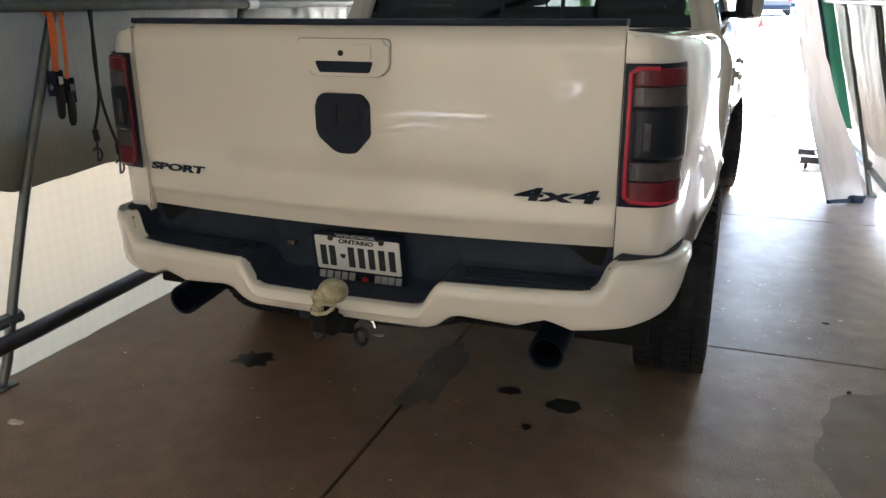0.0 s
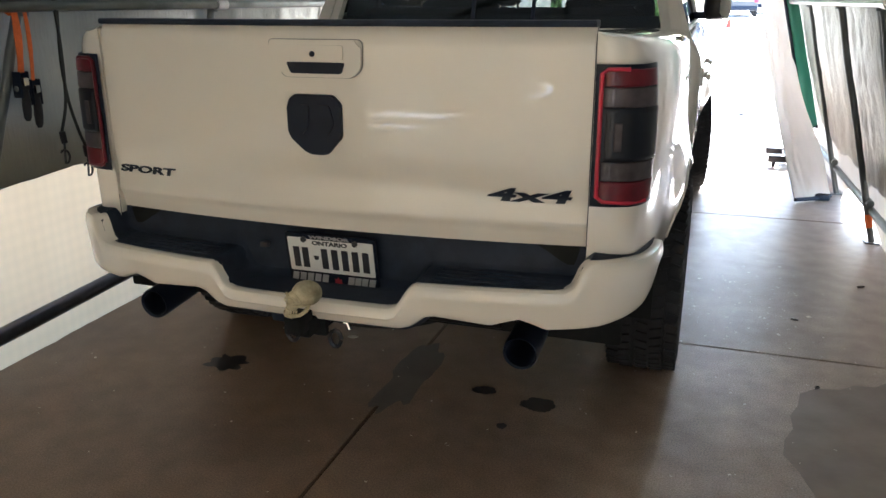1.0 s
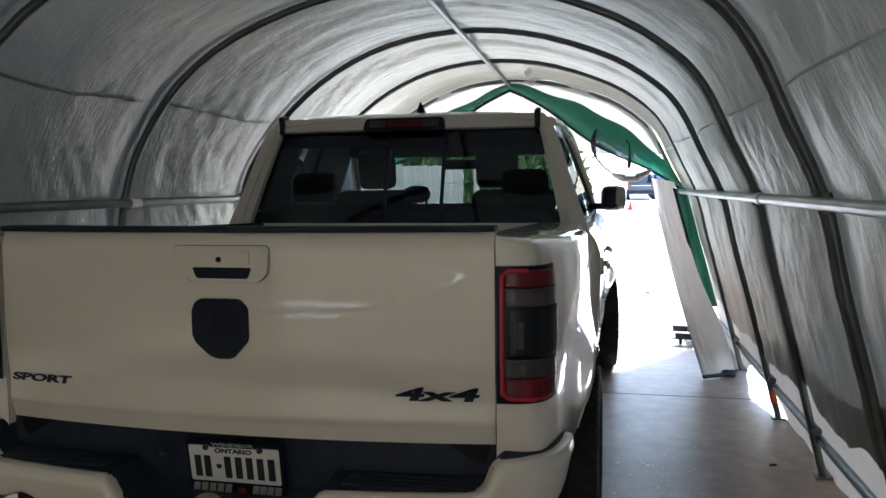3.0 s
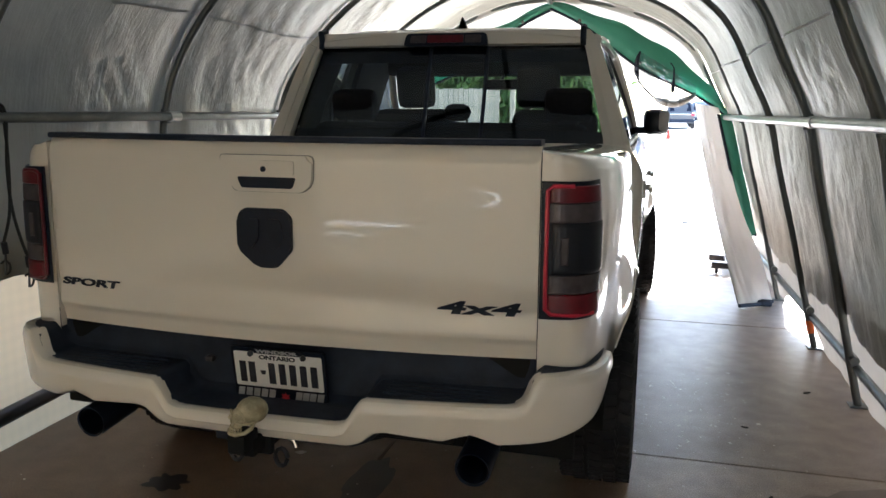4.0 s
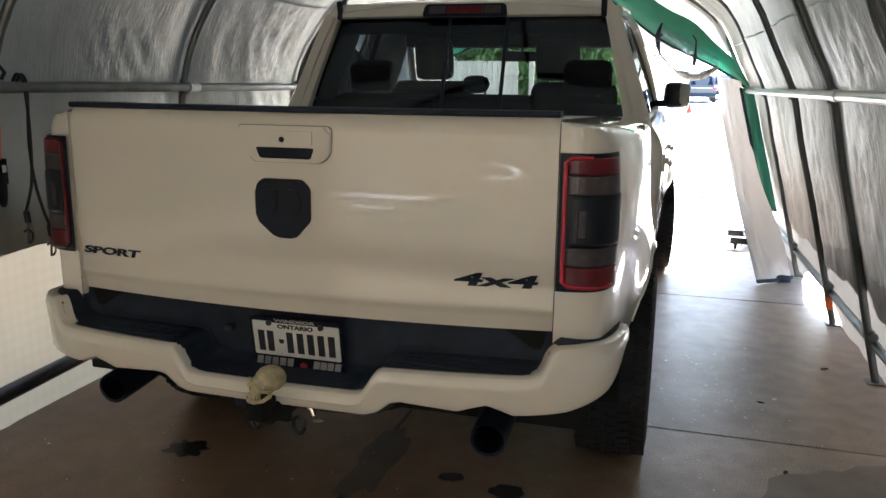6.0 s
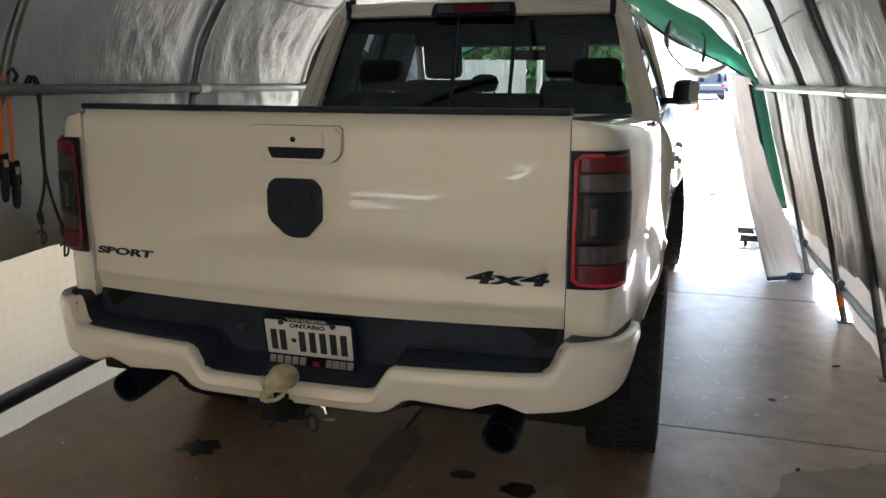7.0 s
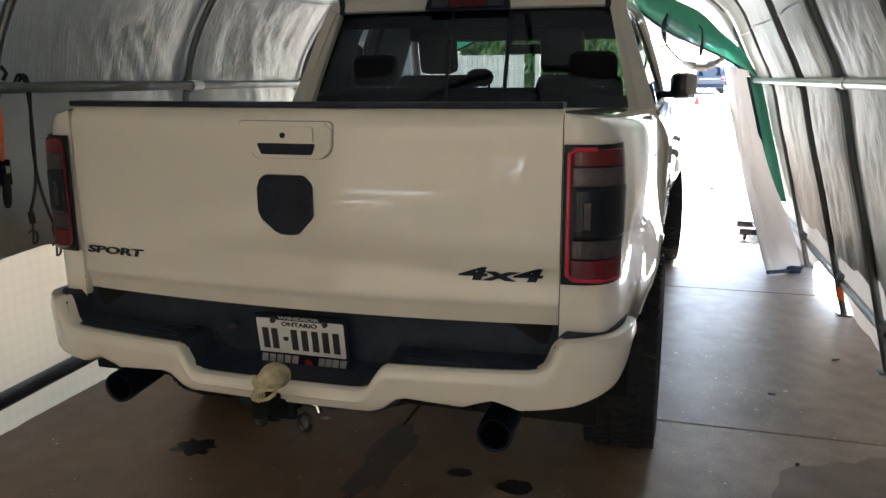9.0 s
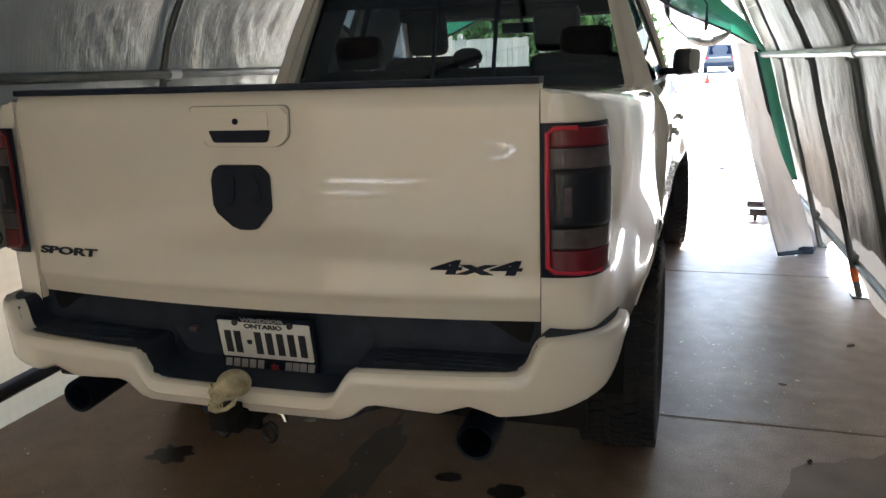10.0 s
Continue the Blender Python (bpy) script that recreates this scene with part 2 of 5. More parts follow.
# ---- mesh helpers ----
def part(name, bm, mat, parent=None, label="", smooth=True):
    bmesh.ops.recalc_face_normals(bm, faces=bm.faces)
    me = bpy.data.meshes.new(name)
    bm.to_mesh(me)
    bm.free()
    me.materials.append(mat)
    if smooth:
        for f in me.polygons:
            f.use_smooth = True
        me.set_sharp_from_angle(angle=radians(38))
    ob = new(name, me)
    ob.parent = parent
    if label:
        ob["label"] = label
    return ob


def empty(name, at=(0, 0, 0)):
    ob = new(name)
    ob.location = at
    return ob


def thing(name, bm, mat, label, category, group="", kind="", smooth=True):
    return tagged(part(name, bm, mat, None, "", smooth), label, category, group, kind)


def grid(f, nu, nv, bm=None, close_u=False):
    """A surface f(u, v) for u and v from 0 to 1."""
    bm = bm or bmesh.new()
    mu = nu if close_u else nu + 1
    vs = [[bm.verts.new(f(i / nu, j / nv)) for j in range(nv + 1)] for i in range(mu)]
    for i in range(nu):
        for j in range(nv):
            q = [vs[i][j], vs[(i + 1) % mu][j], vs[(i + 1) % mu][j + 1], vs[i][j + 1]]
            if len({tuple(v.co) for v in q}) == 4:
                bm.faces.new(q)
    return bm


def thick(bm, d):
    """Gives a sheet the thickness d."""
    bmesh.ops.recalc_face_normals(bm, faces=bm.faces)
    bmesh.ops.solidify(bm, geom=list(bm.faces), thickness=d)
    return bm


def box(bm, x0, x1, y0, y1, z0, z1, bevel=0.0, m=None):
    r = bmesh.ops.create_cube(bm, size=1.0)
    for v in r["verts"]:
        v.co = Vector(((x0 + x1) / 2 + v.co.x * (x1 - x0), (y0 + y1) / 2 + v.co.y * (y1 - y0), (z0 + z1) / 2 + v.co.z * (z1 - z0)))
    vs = r["verts"]
    if bevel:
        es = list({e for v in vs for e in v.link_edges})
        out = bmesh.ops.bevel(bm, geom=es, offset=bevel, segments=2, affect="EDGES", profile=0.5)
        vs = list({v for f in out["faces"] for v in f.verts} | {v for v in vs if v.is_valid})
    if m:
        bmesh.ops.transform(bm, matrix=m, verts=vs)
    return bm


def boxed(*a, **k):
    return box(bmesh.new(), *a, **k)


def tube(bm, pts, r, seg=10, ends=True):
    """A round pipe along points; r is one radius or one for each point."""
    pts = [Vector(p) for p in pts]
    rings = []
    side = None
    for i, p in enumerate(pts):
        d = (pts[min(i + 1, len(pts) - 1)] - pts[max(i - 1, 0)]).normalized()
        if side is None:
            side = d.cross(Vector((0, 0, 1)) if abs(d.z) < 0.9 else Vector((1, 0, 0)))
        side = (side - d * side.dot(d)).normalized()
        up = d.cross(side)
        rr = r[i] if isinstance(r, (list, tuple)) else r
        rings.append([bm.verts.new(p + (side * math.cos(a) + up * math.sin(a)) * rr) for a in (2 * math.pi * k / seg for k in range(seg))])
    for a, b in zip(rings, rings[1:]):
        for k in range(seg):
            bm.faces.new((a[k], a[(k + 1) % seg], b[(k + 1) % seg], b[k]))
    if ends:
        bm.faces.new(rings[0])
        bm.faces.new(rings[-1][::-1])
    return bm


def lathe(bm, profile, seg, m, close=True):
    """Turns (along, radius) points round the x axis, then applies m."""
    rings = []
    for k in range(seg):
        a = 2 * math.pi * k / seg
        rings.append([bm.verts.new(m @ Vector((x, r * math.cos(a), r * math.sin(a)))) for x, r in profile])
    n = len(profile)
    for k in range(seg):
        p, q = rings[k], rings[(k + 1) % seg]
        for j in range(n if close else n - 1):
            bm.faces.new((p[j], p[(j + 1) % n], q[(j + 1) % n], q[j]))
    return bm


def prism(outline, f_front, depth, bm=None):
    """An outline of (x, z) points as a plate: its face lies on f_front(x, z), raised by depth towards -y."""
    bm = bm or bmesh.new()
    a = [bm.verts.new((x, f_front(x, z) - depth, z)) for x, z in outline]
    b = [bm.verts.new((x, f_front(x, z) + 0.004, z)) for x, z in outline]
    n = len(outline)
    bm.faces.new(a)
    bm.faces.new(b[::-1])
    for i in range(n):
        bm.faces.new((a[i], b[i], b[(i + 1) % n], a[(i + 1) % n]))
    return bm


def rounded(pts, r, seg=4):
    """A polygon with rounded corners."""
    out = []
    n = len(pts)
    for i in range(n):
        p, a, b = Vector(pts[i]), Vector(pts[i - 1]), Vector(pts[(i + 1) % n])
        da, db = (a - p), (b - p)
        ra = min(r, da.length * 0.45, db.length * 0.45)
        s, e = p + da.normalized() * ra, p + db.normalized() * ra
        for k in range(seg + 1):
            t = k / seg
            q = s * (1 - t) ** 2 + p * 2 * t * (1 - t) + e * t * t
            out.append((q.x, q.y))
    return out


def along(pts, t):
    """Point at t (0 to 1) on a polyline, smoothed through its points."""
    n = len(pts) - 1
    x = min(max(t, 0), 1) * n
    i = min(int(x), n - 1)
    f = x - i
    p = [Vector(pts[min(max(k, 0), n)]) for k in (i - 1, i, i + 1, i + 2)]
    return 0.5 * (2 * p[1] + (p[2] - p[0]) * f + (2 * p[0] - 5 * p[1] + 4 * p[2] - p[3]) * f * f + (3 * p[1] - p[0] - 3 * p[2] + p[3]) * f ** 3)


def curve1(table, x):
    """Straight interpolation in a table of (x, value)."""
    if x <= table[0][0]:
        return table[0][1]
    for (a, p), (b, q) in zip(table, table[1:]):
        if x <= b:
            return p + (q - p) * (x - a) / (b - a)
    return table[-1][1]


def soft1(table, x, w=0.03):
    """A table read with its corners rounded over the width w."""
    return sum(curve1(table, x + w * k / 3) for k in range(-3, 4)) / 7


def text_mesh(body, size, depth, shear=0.0):
    """Lettering in the built-in font as a bmesh lying in x and y."""
    c = bpy.data.curves.new("text", "FONT")
    c.body, c.size, c.extrude, c.shear, c.resolution_u = body, size, depth, shear, 3
    c.offset = size * 0.034
    ob = new("text", c)
    me = bpy.data.meshes.new_from_object(ob.evaluated_get(bpy.context.evaluated_depsgraph_get()))
    bpy.data.objects.remove(ob)
    bm = bmesh.new()
    bm.from_mesh(me)
    bpy.data.meshes.remove(me)
    return bm


def place_text(bm, x0, x1, z0, z1, f):
    """Stretches lettering to x0..x1 and z0..z1, standing on the surface f(x, z)."""
    xs, ys = [v.co.x for v in bm.verts], [v.co.y for v in bm.verts]
    ax, bx, ay, by = min(xs), max(xs), min(ys), max(ys)
    for v in bm.verts:
        x = x0 + (v.co.x - ax) / (bx - ax) * (x1 - x0)
        z = z0 + (v.co.y - ay) / (by - ay) * (z1 - z0)
        v.co = (x, f(x, z) - v.co.z, z)
    return bm


# ---- ground ----
def slab_floor():
    """Concrete slabs with recessed joints, reaching from the tent's rear to past its mouth."""
    base = thing("floor", boxed(-3.2, 4.2, -6.2, 8.74, -0.2, -0.012), JOINT, "brown grey poured concrete floor with dark joints", "floor", kind="structure", smooth=False)
    xs = [-3.2, 0.0, 2.6, 4.2]
    ys = [-6.2, -3.65, -1.17, 1.31, 3.79, 6.27, 8.74]
    for i in range(len(xs) - 1):
        for j in range(len(ys) - 1):
            g = 0.004
            bm = boxed(xs[i] + g, xs[i + 1] - g, ys[j] + g, ys[j + 1] - g, -0.1, 0.0)
            top = [e for e in bm.edges if all(v.co.z > -0.01 for v in e.verts)]
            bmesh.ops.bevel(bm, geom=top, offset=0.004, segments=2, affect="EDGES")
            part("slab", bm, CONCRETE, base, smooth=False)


def ground_height(y):
    return -0.03 + 0.014 * max(0.0, min(y, 60) - 9)


def ground_sheet():
    ys = [-400, -60, -20, -6.3, 8.78, 14, 20, 30, 45, 60, 100, 200, 400]
    xs = [-400, -120, -40, -12, -3.25, 4.25, 12, 40, 120, 400]
    bm = bmesh.new()
    vs = [[bm.verts.new((x, y, ground_height(y))) for y in ys] for x in xs]
    for i in range(len(xs) - 1):
        for j in range(len(ys) - 1):
            if xs[i] == -3.25 and ys[j] == -6.3:
                continue
            bm.faces.new((vs[i][j], vs[i + 1][j], vs[i + 1][j + 1], vs[i][j + 1]))
    thing("ground", bm, DRIVE, "pale sunlit paved driveway and street outside", "ground", kind="structure")


ground_sheet()

# ---- tent ----
PROFILE = [(-1.70, 0.0), (-1.69, 0.4), (-1.68, 0.8), (-1.67, 1.15), (-1.645, 1.5), (-1.52, 1.80), (-1.21, 2.16), (-0.85, 2.425), (-0.42, 2.60), (0.09, 2.665),
           (0.59, 2.61), (1.08, 2.445), (1.38, 2.26), (1.55, 2.08), (1.70, 1.78), (1.83, 1.5), (1.915, 1.15), (2.01, 0.8), (2.11, 0.4), (2.21, 0.0)]
LEFT_RAIL, RIDGE, RIGHT_RAIL = 4 / 19, 9 / 19, 15 / 19
# each rib: y at its left rail, its right rail, its left foot, its right foot
RIBS = [(-3.75, -3.60, -3.85, -3.60), (-2.35, -2.0, -2.6, -2.0), (-0.95, -0.6, -1.3, -0.6), (0.43, 0.88, -0.10, 0.95), (1.82, 2.15, 1.70, 2.25), (3.33, 3.36, 3.33, 3.33),
        (4.75, 4.75, 4.75, 4.75), (6.10, 6.10, 6.10, 6.10)]


def lean(y):
    return -0.025 * (y - 3.33)


def rib_y(r, u):
    yl, yr, fl, fr = r
    if u < LEFT_RAIL:
        return fl + (yl - fl) * u / LEFT_RAIL
    if u > RIGHT_RAIL:
        return yr + (fr - yr) * (u - RIGHT_RAIL) / (1 - RIGHT_RAIL)
    return yl + (yr - yl) * (u - LEFT_RAIL) / (RIGHT_RAIL - LEFT_RAIL)


def bulge(y, u):
    """The left shoulder stands wider towards the rear."""
    return -0.12 * math.exp(-((u - 0.335) / 0.075) ** 2) * min(1.0, max(0.0, (3.4 - y) / 1.4))


def tent_point(s, u, out=0.0):
    """A place on the tent: s counts the ribs from the rear, u runs from the left foot over the ridge to the right foot."""
    i = min(int(s), len(RIBS) - 2)
    f = s - i
    y = rib_y(RIBS[i], u) * (1 - f) + rib_y(RIBS[i + 1], u) * f
    p, d = along(PROFILE, u), along(PROFILE, min(u + 0.01, 1)) - along(PROFILE, max(u - 0.01, 0))
    n = Vector((-d.y, d.x)).normalized()
    return Vector((p.x + n.x * out + lean(y) + bulge(y, u), y, p.y + n.y * out))


def wrinkle(p, s, u):
    """Folds of the cover: sag between ribs, pulls that run down the sides, creases."""
    sag = math.sin(math.pi * (s % 1.0)) ** 0.7 * (-0.02 if s > 6 and u > 0.5 else -0.085)
    pull = noise.noise(Vector((p.y * 3.2, u * 2.2, 3.0))) * 0.030
    runs = noise.noise(Vector((p.y * 11.0, p.z * 1.3 + p.x * 0.8, 7.0))) * 0.011
    slant = noise.noise(Vector((p.y * 6 + p.z * 4, p.z * 2 - p.y, 1.0)))
    crease = (1 - abs(slant)) ** 6 * 0.021
    fine = noise.noise(Vector((p.y * 9 - p.z * 11 + p.x * 3, p.z * 5 + p.y * 4, 6.0)))
    crease += (1 - abs(fine)) ** 8 * 0.015
    if u < 0.5:
        runs *= 0.4
        crease *= 0.75
    else:
        runs += noise.noise(Vector((p.y * 26.0, u * 5.0, 2.0))) * 0.009 * min(1.0, (u - 0.5) * 6)
        crease *= 0.5
    tight = 0.25 + 0.75 * math.sin(math.pi * (s % 1.0))
    return sag + (pull + runs + crease) * tight


def cover():
    """The long silver cover from one hem over the ridge to the other."""
    ns = len(RIBS) - 1

    def f(a, b):
        s = a * ns
        y = tent_point(s, 0.5).y
        hem_l = 0.105 + 0.006 * noise.noise(Vector((y * 2.2, 0, 0))) + 0.003 * noise.noise(Vector((y * 7, 0, 0)))
        hem_r = 0.938 + 0.012 * noise.noise(Vector((y * 1.4, 5, 0))) + 0.006 * noise.noise(Vector((y * 5, 9, 0)))
        u = hem_l + (hem_r - hem_l) * b
        p = tent_point(s, u)
        return tent_point(s, u, 0.032 + wrinkle(p, s, u) * 0.8)

    thing("tent_cover", grid(f, 252, 150), SILVER_TARP, "silver grey wrinkled tarpaulin cover over arched ribs", "tent cover", kind="structure")


def skirt(side, name):
    """Pale lower wall that hangs outside the cover, from above its hem to the floor."""
    ns = len(RIBS) - 1

    def f(a, b):
        s = a * ns
        if side < 0:
            u = 0.0 + 0.135 * b
            u = max(u, 0.0)
        else:
            y = tent_point(s, 1).y
            lift = 0.028 * max(0, 1 - abs(y - 4.0) / 0.68) ** 0.5
            u = 1.0 - lift - 0.10 * b
        p = tent_point(s, u)
        w = noise.noise(Vector((p.y * 4.0, p.z * 1.5, 9.0 + side))) * 0.018 + noise.noise(Vector((p.y * 13.0, p.z * 2.0, 4.0))) * 0.006
        q = tent_point(s, u, 0.050 + w)
        if b == 0 and (side < 0 or lift == 0):
            q.z = -0.011
        return q

    # one fabric in two colours that carry each side's light
    thing(name, grid(f, 230, 16), WARM_LIT_TARP if side < 0 else DIM_SIDE_TARP, "cream white translucent tarpaulin side wall lit from outside" if side < 0 else "off-white tarpaulin side wall below the cover", "tent wall", kind="structure")


cover()


def seam(u, name_label, mat):
    """A seam or line that runs along the cover, a little inside it."""
    ns = len(RIBS) - 1

    def f(a, b):
        s = a * ns
        uu = u + (0.0014 if u > 0.5 else 0.0016) * b + 0.004 * noise.noise(Vector((s * 1.7, u * 9, 0)))
        p = tent_point(s, uu)
        return tent_point(s, uu, 0.026 + wrinkle(p, s, uu) * 0.8)
    thing("cover_line", grid(f, 240, 1), mat, name_label, "seam", kind="structure")


def rib_band(rib):
    """A wide dark grey band beside a rib, from the shoulder down to the hem."""
    def f(a, b):
        u = 0.62 + 0.315 * b
        wide = 0.085 + 0.02 * noise.noise(Vector((b * 5, rib, 0)))
        i = rib + (0.012 + wide * a) / (RIBS[rib + 1][1] - RIBS[rib][1])
        p = tent_point(i, u)
        return tent_point(i, u, 0.016 - 0.02 * math.sin(math.pi * a) + wrinkle(p, i, u) * 0.8)
    thing("cover_band", grid(f, 4, 60), GREY_BAND, "dark grey fabric band beside a rib of the cover", "tent cover", kind="structure")


for rib in (2, 3, 4):
    rib_band(rib)
seam(0.715, "pale welded seam along the tarpaulin cover", PALE_TARP)
seam(0.30, "thin dark line along the tarpaulin cover", SEAM)
skirt(-1, "wall_west")
skirt(1, "wall_east")


def tent_frame():
    frame_thing = tagged(empty("tent_frame"), "galvanised steel pipe frame of arched ribs and rails", "tent frame")
    for r in RIBS:
        pts = []
        for k in range(61):
            u = k / 60
            p = along(PROFILE, u)
            y = rib_y(r, u)
            pts.append((p.x + lean(y) + bulge(y, u), y, max(p.y, 0.008)))
        part("rib", tube(bmesh.new(), pts, 0.021, 10), PIPE, frame_thing)
    for name, u, r in (("rail", LEFT_RAIL, 0.024), ("ridge_pipe", RIDGE, 0.021), ("rail", RIGHT_RAIL, 0.024)):
        p = along(PROFILE, u)
        inward = 0.044
        x, z = p.x + (inward if u < 0.4 else -inward if u > 0.6 else 0), p.y - (inward if 0.4 < u < 0.6 else 0)
        # the right rail's glint from the mouth is put into its base colour
        part(name, tube(bmesh.new(), [(x + lean(y), y, z) for y in (-3.8, -1, 1.84, 4, 6.12)], r, 12), BRIGHT_LIT_PIPE if u > 0.6 else PIPE, frame_thing)
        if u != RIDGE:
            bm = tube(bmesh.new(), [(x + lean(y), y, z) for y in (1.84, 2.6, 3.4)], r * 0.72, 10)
            part("inner_pipe", tube(bm, [(x + lean(y), y, z) for y in (1.78, 1.88)], r * 1.25, 10), BRIGHT_LIT_PIPE, frame_thing)
    # low rails near the floor, and a bracket and foot plate at each leg
    for side in (-1, 1):
        pts = []
        for k in range(24):
            y = -3.8 + 9.9 * k / 23
            p = along(PROFILE, 0.02 if side < 0 else 0.975)
            pts.append((p.x + lean(y) - side * (0.05 if side < 0 else -0.012), y, p.y + (0.07 + 0.026 * max(0, min(y, 1.5)) if side < 0 else 0.05)))
        part("base_rail", tube(bmesh.new(), pts, 0.036 if side < 0 else 0.024, 10), DARK_METAL if side < 0 else PIPE, frame_thing, "dark low side pipe")
    for r in RIBS:
        for u in (0.0, 1.0):
            p = along(PROFILE, u)
            y = rib_y(r, u)
            x = p.x + lean(y)
            part("foot_plate", boxed(x - 0.045, x + 0.045, y - 0.045, y + 0.045, 0.0, 0.008, 0.002), PIPE, frame_thing)
            uu = 0.03 if u == 0 else 0.97
            q = along(PROFILE, uu)
            yy = rib_y(r, uu)
            bm = tube(bmesh.new(), [(q.x + lean(yy) - 0.03, yy, q.y + 0.05), (q.x + lean(yy) + 0.03, yy, q.y + 0.05)], 0.016, 8)
            tube(bm, [(q.x + lean(yy), yy - 0.06, q.y + 0.06), (q.x + lean(yy), yy + 0.06, q.y + 0.06)], 0.03 if u == 0 else 0.024, 8)
            part("clamp", bm, PIPE, frame_thing)
    marked = RIBS[5]
    pts = []
    for k in range(4):
        p = along(PROFILE, 0.972 + 0.0035 * k)
        y = rib_y(marked, 0.972 + 0.0035 * k)
        pts.append((p.x + lean(y), y, p.y))
    part("marker_tape", tube(bmesh.new(), pts, 0.0235, 10), ORANGE, frame_thing, "orange tape round a rib near its foot")
    for r in RIBS[3:]:
        for u in (LEFT_RAIL, RIGHT_RAIL):
            p = along(PROFILE, u)
            y = rib_y(r, u)
            bm = tube(bmesh.new(), [(p.x + lean(y) - 0.055, y, p.y), (p.x + lean(y) + 0.055, y, p.y)], 0.006, 6)
            tube(bm, [(p.x + lean(y), y, p.y - 0.04), (p.x + lean(y), y, p.y + 0.04)], 0.027, 10)
            part("rail_bolt", bm, PIPE, frame_thing)


tent_frame()


def fold(p, k=1.0):
    return Vector((p[0], p[1] + k * (0.03 * noise.noise(Vector((p[0] * 5, p[2] * 2, 3.3))) + 0.012 * noise.noise(Vector((p[0] * 14, p[2] * 6, 8)))), p[2]))


def gable(name, y, lower, mat, label, kind="structure"):
    """An end panel from the arch down to the height lower(x)."""
    def f(a, b):
        u = LEFT_RAIL * 0.3 + (1 - LEFT_RAIL * 0.6) * a
        p = along(PROFILE, u)
        z1 = p.y + 0.05
        z0 = min(lower(p.x), z1 - 0.005)
        return fold((p.x + lean(y), y, z0 + (z1 - z0) * b))

    thing(name, grid(f, 60, 24), mat, label, "tent panel", kind=kind)


gable("front_panel", 6.09, lambda x: 2.09 - 0.16 * max(0, x) + 0.04 * math.sin(x * 5) if x > -1.2 else 0.02, FRONT_TARP, "pale grey rolled up front panel of the tent")


def rear_end():
    """Unseen rear end wall with a tall opening at its middle."""
    def sheet(a0, a1, z_low, z_top=None):
        def f(a, b):
            u = a0 + (a1 - a0) * a
            p = along(PROFILE, u)
            top = p.y + 0.08 if z_top is None else z_top
            z0 = min(z_low, top - 0.002)
            return fold((p.x * 1.06 + lean(-3.7), -3.71, z0 + (top - z0) * b))
        return grid(f, 30, 30)
    thing("wall_south", sheet(0.02, 0.30, 0.01), SILVER_TARP, "silver grey rear end wall beside an opening", "tent wall", kind="structure")
    thing("wall_south", sheet(0.66, 0.98, 0.01), SILVER_TARP, "silver grey rear end wall beside an opening", "tent wall", kind="structure")
    thing("wall_south", sheet(0.30, 0.66, 2.05), SILVER_TARP, "silver grey rear end wall above an opening", "tent wall", kind="structure")

    # unseen tan curtain across the opening, added to warm the light from behind
    def f(a, b):
        x = -1.42 + 3.05 * a
        return (x, -3.58 + 0.04 * math.sin(x * 17) + 0.02 * noise.noise(Vector((x * 6, b * 3, 2))), 0.05 + 2.07 * b)
    bm = grid(f, 230, 200)
    # slits placed so that their reflections give the tailgate's bright streaks
    slits = ((-0.58, 0.695, 0.52, 0.014), (-0.76, 0.605, 0.34, 0.009), (1.12, 1.25, 0.05, 0.04))
    gone = []
    for fc in bm.faces:
        c = fc.calc_center_median()
        dx, dz = (c.x - 0.66) / 0.30, (c.z - 0.905) / 0.055
        out = dx > -0.05 and 0.72 < dx * dx + dz * dz < 1.2
        for x, z, rx, rz in slits:
            dx = (c.x - x) / rx
            out = out or abs(dx) < 1 and abs(c.z - z - 0.008 * noise.noise(Vector((c.x * 9, z, 0)))) < rz * (1 - 0.6 * dx * dx)
        if out:
            gone.append(fc)
    bmesh.ops.delete(bm, geom=gone, context="FACES")
    thing("rear_light_curtain", bm, REAR_TARP, "unseen tan curtain with small slits, added to warm the light from behind", "tent curtain", kind="structure")


rear_end()


def valance(sign):
    """Green folded edge from the ridge down to a side rail at the tent's mouth."""
    a = Vector((0.04, 6.03, 2.60))
    b = Vector((1.77 if sign > 0 else -1.74, 6.03, 1.54))

    def f(s, t):
        p = a.lerp(b, s)
        n = Vector((sign * 0.52, 0, 0.85))
        top = 0.03 + (0.20 if sign > 0 else 0.12) * math.sin(math.pi * min(1, s * 1.02)) ** 0.8 * (0.75 + 0.35 * s) + 0.012 * math.sin(s * 23)
        low = -0.035 + 0.03 * math.sin(s * 9)
        p = p + n * (low + (top - low) * t)
        return (p.x, p.y - 0.05 * math.sin(math.pi * t) + 0.02 * noise.noise(Vector((s * 9, t * 3, sign))), p.z)

    ob = thing("valance", thick(grid(f, 40, 8), 0.004), GREEN_TARP, "green tarpaulin edge folded along the tent mouth", "tent flap")
    hem = tube(bmesh.new(), [Vector(f(k / 30, 0.0)) + Vector((0, -0.012, -0.008)) for k in range(31)], 0.013, 6)
    part("hem", hem, BLACK_PLASTIC, ob, "dark hem webbing")
    for s in (0.16, 0.52):
        q = Vector(f(s, 0.12))
        part("grommet", tube(bmesh.new(), [q + Vector((0, -0.03, 0)), q + Vector((0, -0.01, 0))], 0.018, 12), CHROME, ob, "bright metal eyelet")


valance(1)
valance(-1)


